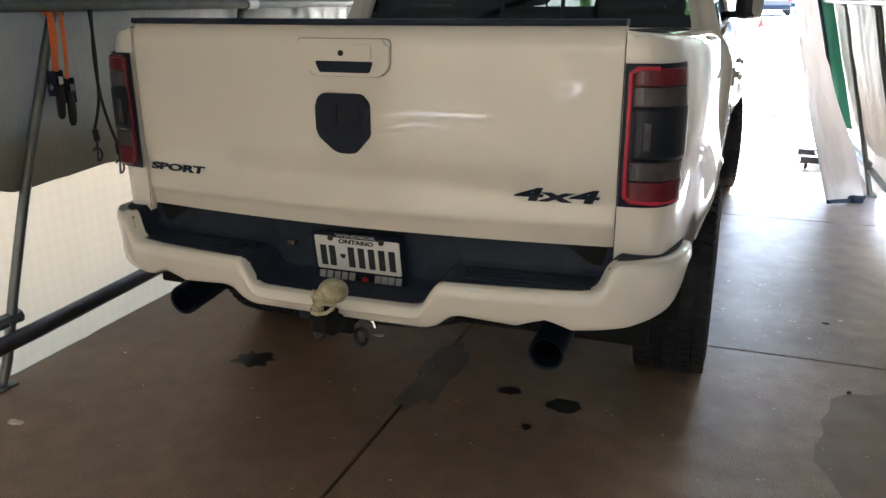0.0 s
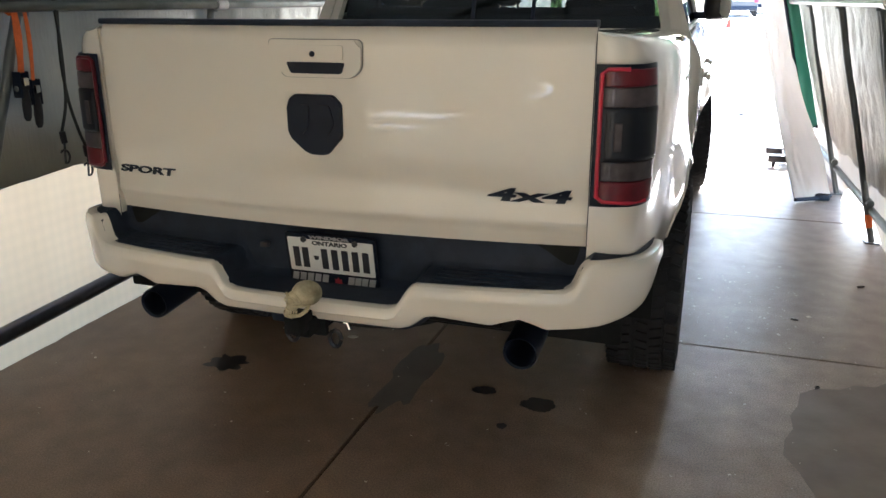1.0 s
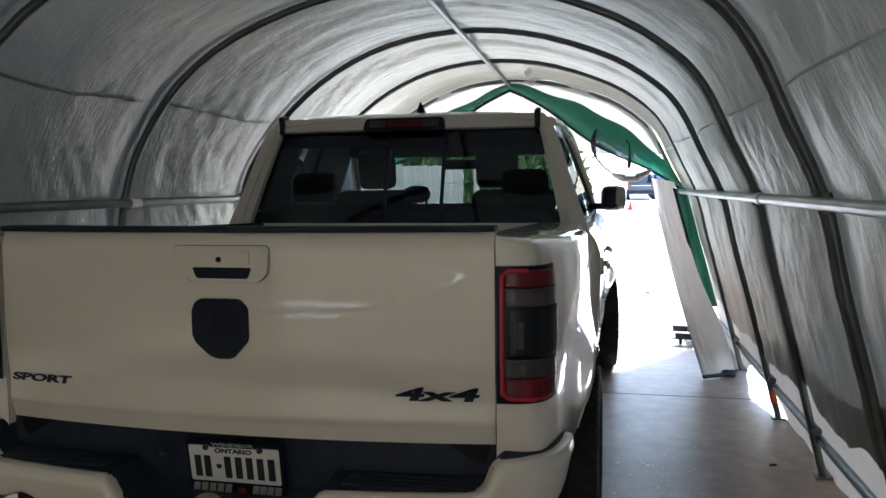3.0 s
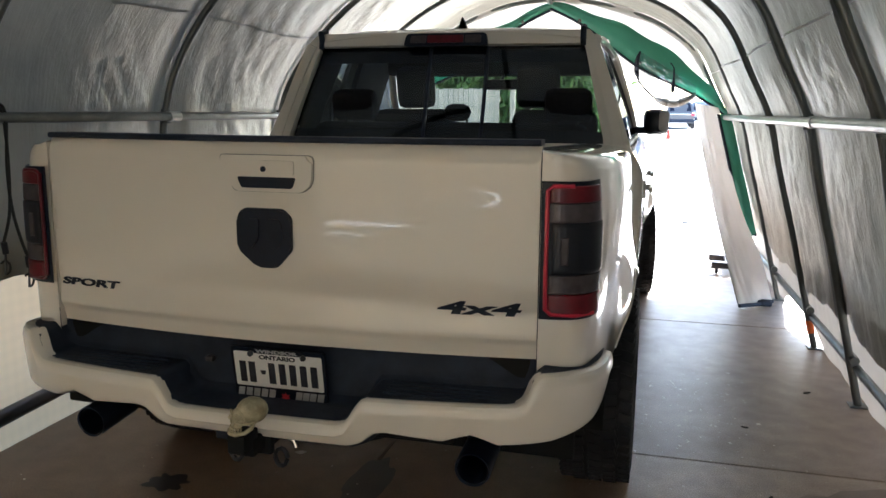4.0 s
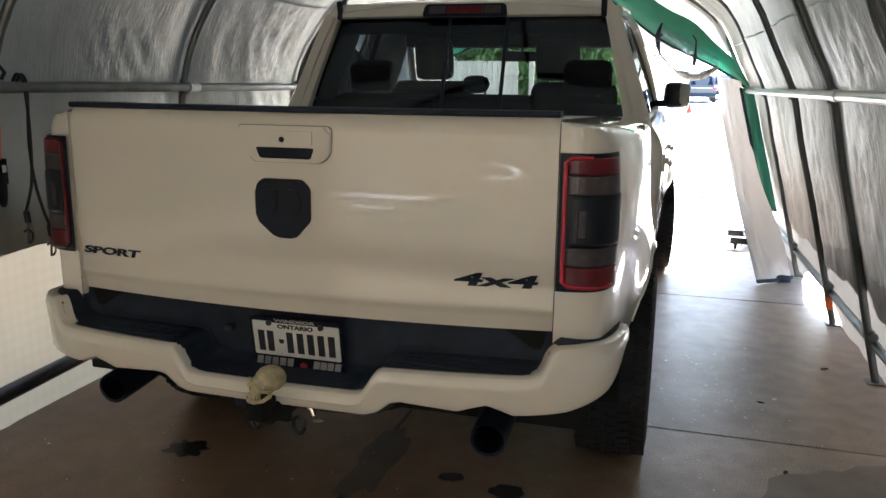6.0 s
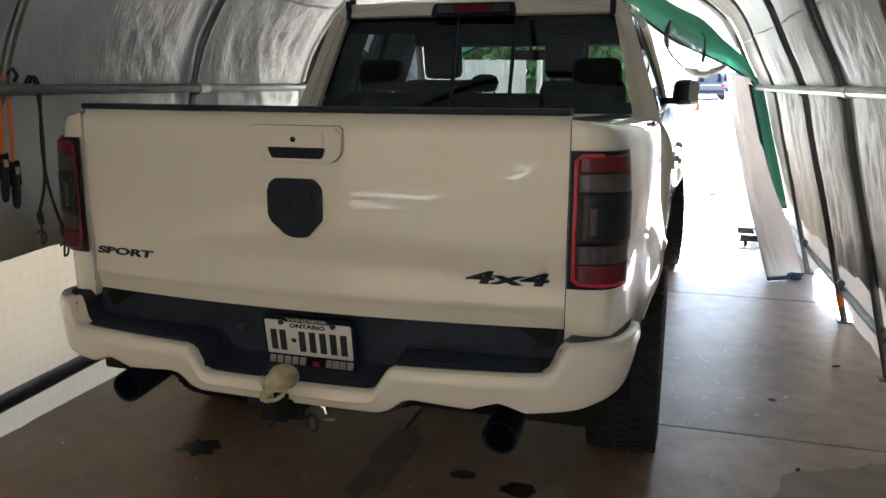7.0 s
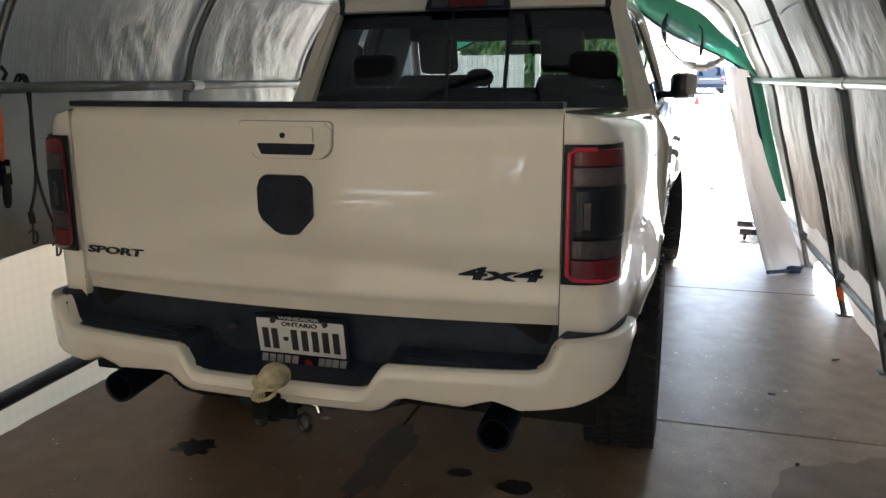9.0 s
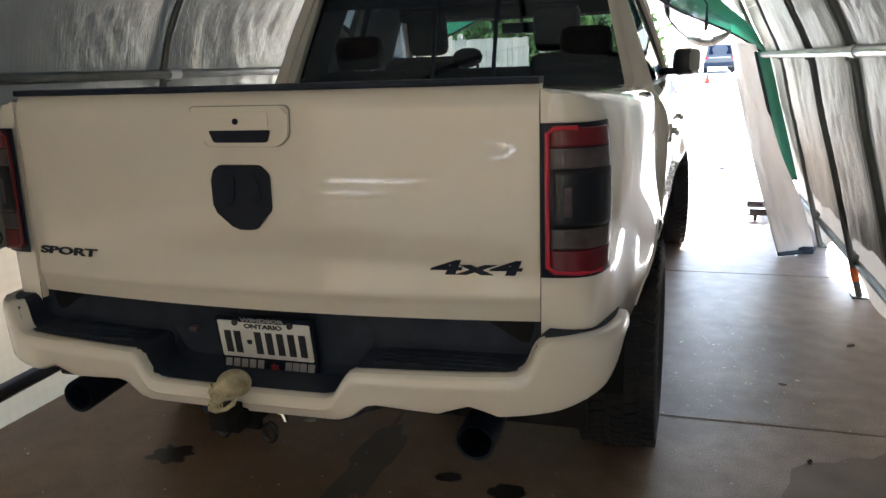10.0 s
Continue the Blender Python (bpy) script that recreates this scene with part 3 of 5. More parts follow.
def side_flap():
    """Pale door panel drawn aside, hanging from the mouth down to the floor."""
    def f(a, b):
        top = Vector((1.47 + 0.22 * a, 6.0, 1.63 - 0.04 * a))
        mid = Vector((1.63 + 0.17 * a, 5.35, 0.80))
        low = Vector((1.83 + 0.27 * a, 4.34 + 0.24 * a, 0.012))
        p = top * (1 - b) ** 2 + mid * 2 * b * (1 - b) + low * b * b
        bulge = 0.15 * math.sin(math.pi * a) * (0.3 + 0.7 * b) * (1 - max(0, b - 0.8) * 2.5)
        w = 0.05 * noise.noise(Vector((a * 3, b * 4, 2))) + 0.022 * noise.noise(Vector((a * 9, b * 9, 5)))
        tuck = 0.05 * max(0, b - 0.9) * 10 * math.sin(math.pi * a)
        belly = max(0.0, a - 0.5) * 0.09 * math.exp(-((b - 0.80) / 0.15) ** 2)
        return (p.x + belly - 0.012 * math.sin(math.pi * b) * (1 - a), p.y - bulge - w + tuck, max(p.z, 0.01))

    ob = thing("door_flap", thick(grid(f, 24, 40), 0.006), PALE_TARP, "pale grey tarpaulin door flap drawn aside to the floor", "tent flap")
    part("hem", tube(bmesh.new(), [Vector(f(0, k / 30)) for k in range(31)], 0.005, 6), SEAM, ob, "dark hem webbing")
    bm = bmesh.new()
    tube(bm, [Vector(f(k / 12, 1.0)) + Vector((0, -0.015, 0.012)) for k in range(13)], 0.016, 6)
    box(bm, 1.98, 2.09, 4.44, 4.52, 0.006, 0.05, 0.01)
    part("foot_hem", bm, BLACK_PLASTIC, ob, "dark folded hem at the floor")

    def g(a, b):
        z = 1.53 - 1.07 * b
        x0, x1 = 1.668 + 0.262 * b, 1.775 + 0.262 * b
        return (x0 + (x1 - x0) * a, 5.32 + 0.35 * (1 - b) - 0.03 * math.sin(math.pi * a) + 0.012 * math.sin(b * 14 + a * 2), z)
    gr = thing("corner_flap", thick(grid(g, 8, 24), 0.004), GREEN_TARP, "green tarpaulin strip hanging at the mouth's corner", "tent flap")
    part("hem", tube(bmesh.new(), [Vector(g(0, k / 20)) + Vector((0, -0.01, 0)) for k in range(21)] + [Vector(g(1, 1))], 0.014, 6), BLACK_PLASTIC, gr, "dark hem webbing")


side_flap()


def rolled_window():
    """Loose clear sheet that sags below the front panel, with a dark edge and a strap."""
    def f(a, b):
        x = 0.925 + 0.54 * a
        top = 2.13 - 0.33 * a
        low = top - 0.33 * math.sin(math.pi * (0.28 + 0.68 * a)) ** 0.8 - 0.02
        crumple = 0.11 * noise.noise(Vector((a * 5, b * 4, 1))) + 0.04 * noise.noise(Vector((a * 13, b * 9, 4)))
        return (x - 0.03 * math.sin(math.pi * b) * (1 - a), 5.96 - 0.05 * math.sin(math.pi * b) + crumple, top + (low - top) * b)
    ob = thing("rolled_door", grid(f, 34, 20), VINYL, "crumpled clear vinyl door sheet rolled up and sagging", "tent flap")

    def fold_edge(a, b):
        p = Vector(f(0.30 + 0.70 * a, 1.0))
        deep = 0.075 * math.sin(math.pi * (0.12 + 0.8 * a)) ** 0.7
        return p + Vector((0, -0.02 - 0.04 * math.sin(math.pi * b), -0.01 + deep * (b - 0.3)))
    part("edge", thick(grid(fold_edge, 20, 5), 0.006), SEAM, ob, "dark folded lower edge")
    part("edge", tube(bmesh.new(), [Vector(f(k / 20, 1)) + Vector((0, -0.03, 0)) for k in range(21)], 0.010, 6), BLACK_PLASTIC, ob, "dark edge binding")
    part("edge", tube(bmesh.new(), [Vector(f(0, k / 10)) + Vector((0, -0.02, 0)) for k in range(11)], [0.008 + 0.018 * math.sin(math.pi * k / 10) for k in range(11)], 6), BLACK_PLASTIC, ob, "dark edge binding")
    q = Vector((1.245, 5.80, 1.96))
    part("strap", tube(bmesh.new(), [q + Vector((-0.03, 0, 0.05)), q + Vector((0.005, 0, 0)), q + Vector((0.006, 0, -0.10)), q + Vector((0.004, 0, -0.17)), q + Vector((0, 0, -0.23))], [0.006, 0.007, 0.010, 0.021, 0.012], 8), BLACK_PLASTIC, ob, "dark tie strap")


rolled_window()


# ---- straps and cords on the left rail ----
def hook(bm, p, r=0.030, wire=0.005):
    pts = [p]
    for k in range(13):
        a = math.pi * (0.15 + 1.25 * k / 12)
        pts.append(p + Vector((0, r * math.sin(a - 0.5) * 0.9 - 0.01, -0.05 - r + r * math.cos(a + 2.6))))
    return tube(bm, pts, wire, 6)


def ratchet_strap(y, length, width, name_label):
    ob = tagged(empty("ratchet_strap", (-1.555, y, 1.53)), name_label, "ratchet strap", "straps on the rail")

    def f(a, b):
        return (0.012 * math.sin(b * 3) + 0.004 * a, (a - 0.5) * width * (1 - 0.15 * math.sin(b * 9)) - 0.008 * b, 0.02 - length * b)
    part("webbing", thick(grid(f, 2, 14), 0.003), ORANGE, ob, "orange webbing")
    zt = -length + 0.02
    c = -0.012
    bm = bmesh.new()
    for sy in (-1, 1):
        box(bm, -0.026, 0.022, c + sy * 0.021 - 0.0025, c + sy * 0.021 + 0.0025, zt - 0.10, zt + 0.005, 0.002)
    box(bm, -0.020, 0.012, c - 0.018, c + 0.018, zt - 0.045, zt - 0.030, 0.003)
    part("ratchet", bm, GLOSS_BLACK, ob, "black steel ratchet")
    part("spool", tube(bmesh.new(), [(0.0, c - 0.030, zt - 0.062), (0.0, c + 0.030, zt - 0.062)], 0.013, 12), CHROME, ob, "bright spool end")
    part("webbing_roll", tube(bmesh.new(), [(0.0, c - 0.017, zt - 0.062), (0.0, c + 0.017, zt - 0.062)], 0.022, 14), RUBBER, ob, "dark wound webbing")
    lean_m = Matrix.Translation((0, c, zt - 0.07)) @ Matrix.Rotation(radians(-4), 4, "X")
    bm = bmesh.new()
    tube(bm, [lean_m @ Vector((0.014, 0, z)) for z in (0.0, -0.03, -0.07, -0.11, -0.125)], [0.012, 0.017, 0.018, 0.015, 0.008], 10)
    part("handle", bm, RUBBER, ob, "black rubber grip")
    part("pawl", boxed(0.014, 0.030, c - 0.012, c + 0.012, zt - 0.052, zt - 0.018, 0.003), CHROME, ob, "bright steel pawl")
    part("loop", tube(bmesh.new(), [(0.03 * math.cos(a) - 0.018, (a - 3) * 0.002, -0.026 + 0.036 * math.sin(a)) for a in [k * 0.45 for k in range(15)]], 0.006, 6), ORANGE, ob)


ratchet_strap(0.366, 0.31, 0.030, "orange ratchet strap with black handle hung on the rail")
ratchet_strap(0.420, 0.345, 0.016, "narrow orange ratchet strap hung on the rail")


def bungee():
    ob = tagged(empty("bungee_cord", (-1.55, 0.555, 1.53)), "dark bungee cord with two hooks draped over the rail", "bungee cord")
    a = [(-0.03, -0.012, -0.02), (0, -0.010, 0.025), (0.028, -0.006, -0.02), (0.03, 0.0, -0.2), (0.03, -0.015, -0.42), (0.03, -0.062, -0.55)]
    b = [(-0.03, 0.01, -0.02), (0, 0.012, 0.025), (0.026, 0.012, -0.03), (0.03, -0.010, -0.25), (0.03, 0.0, -0.42), (0.03, 0.035, -0.56), (0.03, 0.062, -0.63)]
    for pts in (a, b):
        fine = [along(pts, k / 30) for k in range(31)]
        part("cord", tube(bmesh.new(), fine, 0.0065, 8), CORD, ob)
        e = fine[-1]
        part("hook_collar", tube(bmesh.new(), [e, e + Vector((0, 0.006, -0.05))], 0.013, 8), RUBBER, ob)
        part("hook", hook(bmesh.new(), e + Vector((0, 0.006, -0.03))), DARK_METAL, ob, "bent wire hook")


bungee()


def rail_clip():
    bm = tube(bmesh.new(), [(0, 0.0, 0.0), (0.01, 0.012, 0.03), (0.0, 0.0, 0.055), (0.0, -0.02, 0.05), (0.0, -0.028, 0.03)], 0.008, 8)
    ob = thing("rope_hook", bm, RUBBER, "small black hook clipped over the rail", "hook")
    ob.location = (-1.55, 0.46, 1.53)


rail_clip()

# ---- pickup truck ----
truck = tagged(empty("pickup_truck"), "white crew cab pickup truck parked on the concrete floor", "pickup truck")


def tail_y(x, z):
    """The tailgate's outer face."""
    y = -0.062 * (1 - (x / 0.82) ** 2) + 0.004
    if z > 1.385:
        y += 0.9 * (z - 1.385) ** 2 * 6
    y += 0.021 * math.exp(-((z - 0.985 + 0.03 * (x / 0.8) ** 2) / 0.055) ** 2) * (1 - 0.6 * abs(x) / 0.82)
    if z < 0.885:
        y += min(0.885 - z, 0.012) * 0.9 + max(0, 0.873 - z) * 0.25
    return y


def tailgate():
    def f(a, b):
        x = -0.820 + 1.640 * a
        z = 0.822 + 0.624 * b
        return (x, tail_y(x, z), z)
    bm = grid(f, 72, 64)
    rim = [e for e in bm.edges if e.is_boundary]
    out = bmesh.ops.extrude_edge_only(bm, edges=rim)
    for v in [g for g in out["geom"] if isinstance(g, bmesh.types.BMVert)]:
        v.co.y += 0.05
        v.co.x *= 0.997
    gate = part("tailgate", bm, PAINT, truck, "white painted tailgate")
    ring = rounded([(-0.040, 1.445), (0.034, 1.445), (0.034, 1.463), (-0.040, 1.463)], 0.008, 3)

    def cap_f(a, b):
        x = -0.819 + 1.638 * a
        dy, z = ring[int(round(b * len(ring))) % len(ring)]
        return (x, tail_y(x, 1.40) + 0.037 + dy, z)
    cap = grid(cap_f, 40, len(ring))
    bmesh.ops.remove_doubles(cap, verts=cap.verts, dist=0.0001)
    bmesh.ops.holes_fill(cap, edges=[e for e in cap.edges if e.is_boundary])
    part("top_cap", cap, BLACK_PLASTIC, gate, "black plastic top cap")
    # handle bezel with its dark recess
    bez = rounded([(-0.160, 1.398), (0.152, 1.398), (0.148, 1.315), (0.120, 1.290), (-0.108, 1.290), (-0.125, 1.320)], 0.022, 5)
    bm = prism(bez, tail_y, 0.015)
    es = [e for e in bm.edges if all(v.co.y < tail_y(v.co.x, v.co.z) - 0.004 for v in e.verts)]
    bmesh.ops.bevel(bm, geom=es, offset=0.010, segments=4, affect="EDGES")
    # flat grey outline that paints the shaded gap round the bezel
    mid = (-0.004, 1.344)
    rim = [(mid[0] + (x - mid[0]) * 1.013, mid[1] + (z - mid[1]) * 1.038) for x, z in bez]
    part("bezel_gap_line", prism(rim, tail_y, 0.0042), SEAM, gate, "thin grey line for the shaded gap round the handle bezel").location = (0.008, 0, 0.009)
    bezel = part("handle_bezel", bm, PAINT, gate, "white raised handle bezel")
    hole = rounded([(-0.092, 1.334), (0.100, 1.334), (0.088, 1.301), (-0.078, 1.301)], 0.008)
    part("handle_recess", prism(hole, tail_y, 0.0166), GLOSS_BLACK, bezel, "black handle recess")
    lip = rounded([(-0.105, 1.383), (0.095, 1.383), (0.095, 1.341), (-0.097, 1.341)], 0.008)
    part("handle_lever", prism(lip, tail_y, 0.0200), PAINT, bezel)
    part("lock", tube(bmesh.new(), [(-0.002, tail_y(0, 1.355) - 0.0225, 1.358), (-0.002, tail_y(0, 1.355), 1.358)], 0.0085, 14), GLOSS_BLACK, bezel, "round black lock")
    bezel.location = (0.008, 0, 0.009)
    em = rounded([(-0.070, 1.248), (0.060, 1.248), (0.087, 1.222), (0.087, 1.122), (0.036, 1.066), (-0.028, 1.066), (-0.094, 1.122), (-0.094, 1.222)], 0.012)
    bm = prism(em, tail_y, 0.012)
    es = [e for e in bm.edges if all(v.co.y < tail_y(v.co.x, v.co.z) - 0.008 for v in e.verts)]
    bmesh.ops.bevel(bm, geom=es, offset=0.005, segments=2, affect="EDGES")
    emblem = part("emblem", bm, GLOSS_BLACK, gate, "black shield shaped emblem")
    for s in (-1, 1):
        pts = rounded([(s * 0.012 - 0.004, 1.217), (s * 0.055 - 0.004, 1.217), (s * 0.068 - 0.004, 1.162), (s * 0.045 - 0.004, 1.122), (s * 0.018 - 0.004, 1.152)], 0.012)
        part("emblem_relief", prism(pts if s > 0 else pts[::-1], tail_y, 0.0145), GLOSS_BLACK, emblem)
    sp = place_text(text_mesh("SPORT", 0.1, 0.004, 0.12), -0.808, -0.560, 0.951, 0.977, tail_y)
    part("badge", sp, GLOSS_BLACK, gate, "black lettering SPORT", smooth=False)
    fx = place_text(text_mesh("4x4", 0.1, 0.005, 0.15), 0.528, 0.776, 0.953, 0.993, tail_y)
    part("badge", fx, GLOSS_BLACK, gate, "black lettering 4x4", smooth=False)


tailgate()

# plan of the rear corner, from the tailgate's edge round to the flank: (x, y)
CORNER = [(0.824, 0.0), (0.86, 0.002), (0.90, 0.010), (0.935, 0.028), (0.958, 0.060), (0.972, 0.11), (0.988, 0.2), (1.004, 0.32), (1.020, 0.5), (1.033, 0.75), (1.040, 1.05), (1.042, 1.35), (1.040, 1.6), (1.034, 1.83)]
SECTION = [(0.60, 0.84), (0.70, 0.91), (0.80, 0.955), (0.92, 0.975), (1.05, 0.985), (1.2, 0.985), (1.28, 0.965), (1.34, 0.925), (1.385, 0.865), (1.412, 0.77), (1.428, 0.56), (1.436, -0.1)]


def side_point(s, z, out=0.0, sign=1):
    p = along(CORNER, s)
    d = along(CORNER, min(s + 0.01, 1)) - along(CORNER, max(s - 0.01, 0))
    n = Vector((d.y, -d.x)).normalized()
    k = soft1(SECTION, z, 0.035) if z < 1.36 else curve1(SECTION, z)
    x = 0.824 + (p.x - 0.824) * k
    arch = math.exp(-((p.y - 1.10) / 0.42) ** 4) * math.exp(-((z - 0.82) / 0.15) ** 2) * 0.045
    return Vector((sign * (x + n.x * out + arch), p.y + n.y * out, z))


WHEEL_Y, WHEEL_R = 1.10, 0.405


def box_side(sign):
    def f(a, b):
        p = along(CORNER, a)
        low = curve1([(0.0, 0.79), (0.2, 0.785), (0.36, 0.70), (0.45, 0.66)], p.y)
        dy = abs(p.y - WHEEL_Y)
        if dy < 0.50:
            low = max(low, 0.40 + math.sqrt(max(0, 0.50 ** 2 - dy ** 2)))
        z = low + (1.436 - low) * b
        q = side_point(a, z, 0, sign)
        q.z -= 0.05 * min(1, max(0, q.y / 1.83)) * min(1, max(0, (z - 0.9) / 0.54))
        return q
    side = part("box_side", grid(f, 110, 44), PAINT, truck, "white bed side with rounded rear corner")
    pts = []
    for k in range(33):
        t = 0.60 + (math.pi - 1.2) * k / 32
        yy, zz = WHEEL_Y - 0.497 * math.cos(t), 0.40 + 0.497 * math.sin(t)
        best = min((abs(along(CORNER, q / 200).y - yy), q / 200) for q in range(80, 201))[1]
        pts.append((side_point(best, zz, 0, sign).x - sign * 0.002, yy, zz))
    part("arch_lip", tube(bmesh.new(), pts, 0.008, 8), PAINT, side)

    def liner(a, b):
        t = math.pi * a
        return (sign * (0.62 + 0.37 * b), WHEEL_Y - 0.485 * math.cos(t), 0.38 + 0.485 * math.sin(t))
    part("wheel_liner", grid(liner, 28, 3), UNDER, side, "black wheel arch liner")

    def rail(a, b):
        y = 0.075 + 1.78 * a
        x = 0.772 + 0.03 * b
        return (sign * x, y, 1.436 - 0.006 * b ** 3 - 0.05 * y / 1.83)
    part("rail_cap", thick(grid(rail, 20, 6), 0.012), BLACK_PLASTIC, side, "black bed rail cap")
    part("inner_wall", boxed(min(sign * 0.76, sign * 0.80), max(sign * 0.76, sign * 0.80), 0.06, 1.84, 0.90, 1.375), BLACK_PLASTIC, side)
    # right flange is black: the gap's shade is put into its colour
    part("gate_flange", boxed(min(sign * 0.8212, sign * 0.8238), max(sign * 0.8212, sign * 0.8238), 0.003, 0.06, 0.80, 1.43), GLOSS_BLACK if sign > 0 else PAINT, side)


def lamp_sheet(sign, s0, s1, z0, z1, out, r=0.02):
    """A patch of the rear corner's surface, raised a little."""
    def f(a, b):
        s = s0 + (s1 - s0) * a
        z = z0 + (z1 - z0) * b
        edge = min(a * 14, (1 - a) * 14, b * 14, (1 - b) * 14, 1)
        return side_point(s, z, out * (0.82 + 0.18 * math.sin(edge * math.pi / 2)), sign)
    return grid(f, 26, 20)


def tail_lamp(sign):
    k = 1 / 13
    lamp = part("tail_lamp", lamp_sheet(sign, 0.10 * k, 5.3 * k, 0.955, 1.350, 0.016), GLOSS_BLACK, truck, "red, clear and black tail lamp")
    a0, a1 = 0.75 * k, 4.95 * k
    part("red_upper", lamp_sheet(sign, a0, a1, 1.290, 1.338, 0.0222), RED_LENS, lamp, "red upper lens")
    part("clear_upper", lamp_sheet(sign, a0, a1, 1.234, 1.289, 0.0215), CLEAR_LENS, lamp, "greyish clear lens")
    part("smoked_middle", lamp_sheet(sign, a0 + 0.2 * k, 5.1 * k, 1.086, 1.233, 0.024), SMOKED_LENS, lamp, "smoked black middle")
    part("reverse_light", lamp_sheet(sign, 1.5 * k, 2.0 * k, 1.112, 1.196, 0.0265), CLEAR_LENS, lamp, "narrow clear reverse light")
    part("clear_lower", lamp_sheet(sign, a0, a1, 1.030, 1.085, 0.0215), CLEAR_LENS, lamp, "greyish clear lens")
    part("red_lower", lamp_sheet(sign, a0, a1, 0.968, 1.029, 0.0222), RED_LENS, lamp, "red lower lens")
    path = [side_point(s * k, z, 0.0215, sign) for s, z in ((2.4, 1.337), (1.0, 1.337), (0.62, 1.325), (0.60, 1.25), (0.60, 1.15), (0.60, 1.05), (0.62, 0.985), (1.0, 0.972), (2.6, 0.968), (4.0, 0.970))]
    part("light_guide", tube(bmesh.new(), path, 0.0062, 8), RED_GUIDE if sign > 0 else RED_LENS, lamp, "bright red light guide strip" if sign > 0 else "dark red light guide strip")


for sgn in (1, -1):
    box_side(sgn)
    tail_lamp(sgn)
part("bed_floor", boxed(-0.78, 0.78, 0.06, 1.85, 0.86, 0.90), BLACK_PLASTIC, truck, "black bed floor")

# ---- bumper ----
BUMPER_PLAN = [(0.0, -0.190), (0.2, -0.188), (0.4, -0.182), (0.6, -0.168), (0.75, -0.148), (0.86, -0.108), (0.94, -0.045), (0.992, 0.04), (1.016, 0.14), (1.026, 0.26), (1.022, 0.36)]
UPPER = [(0.0, 0.632), (0.265, 0.634), (0.295, 0.645), (0.325, 0.695), (0.345, 0.716), (0.60, 0.722), (0.79, 0.726), (0.82, 0.742), (0.845, 0.795), (0.87, 0.812), (1.0, 0.806), (1.3, 0.778)]
LOWER = [(0.0, 0.565), (0.30, 0.566), (0.335, 0.577), (0.38, 0.612), (0.41, 0.618), (0.58, 0.606), (0.62, 0.620), (0.66, 0.632), (0.70, 0.620), (0.74, 0.606), (0.90, 0.612), (1.1, 0.640), (1.3, 0.70)]


def bumper_at(s):
    """Plan point and outward normal at a run s from the middle (minus: left), with the run in metres."""
    n = len(BUMPER_PLAN) - 1
    a = abs(s)
    lens = [0.0]
    for p, q in zip(BUMPER_PLAN, BUMPER_PLAN[1:]):
        lens.append(lens[-1] + math.hypot(q[0] - p[0], q[1] - p[1]))
    t = curve1([(l, i / n) for i, l in enumerate(lens)], a)
    p, d = along(BUMPER_PLAN, t), along(BUMPER_PLAN, min(1, t + 0.01)) - along(BUMPER_PLAN, max(0, t - 0.01))
    nn = Vector((d.y, -d.x)).normalized()
    sg = 1 if s >= 0 else -1
    return Vector((sg * p.x, p.y)), Vector((sg * nn.x, nn.y))


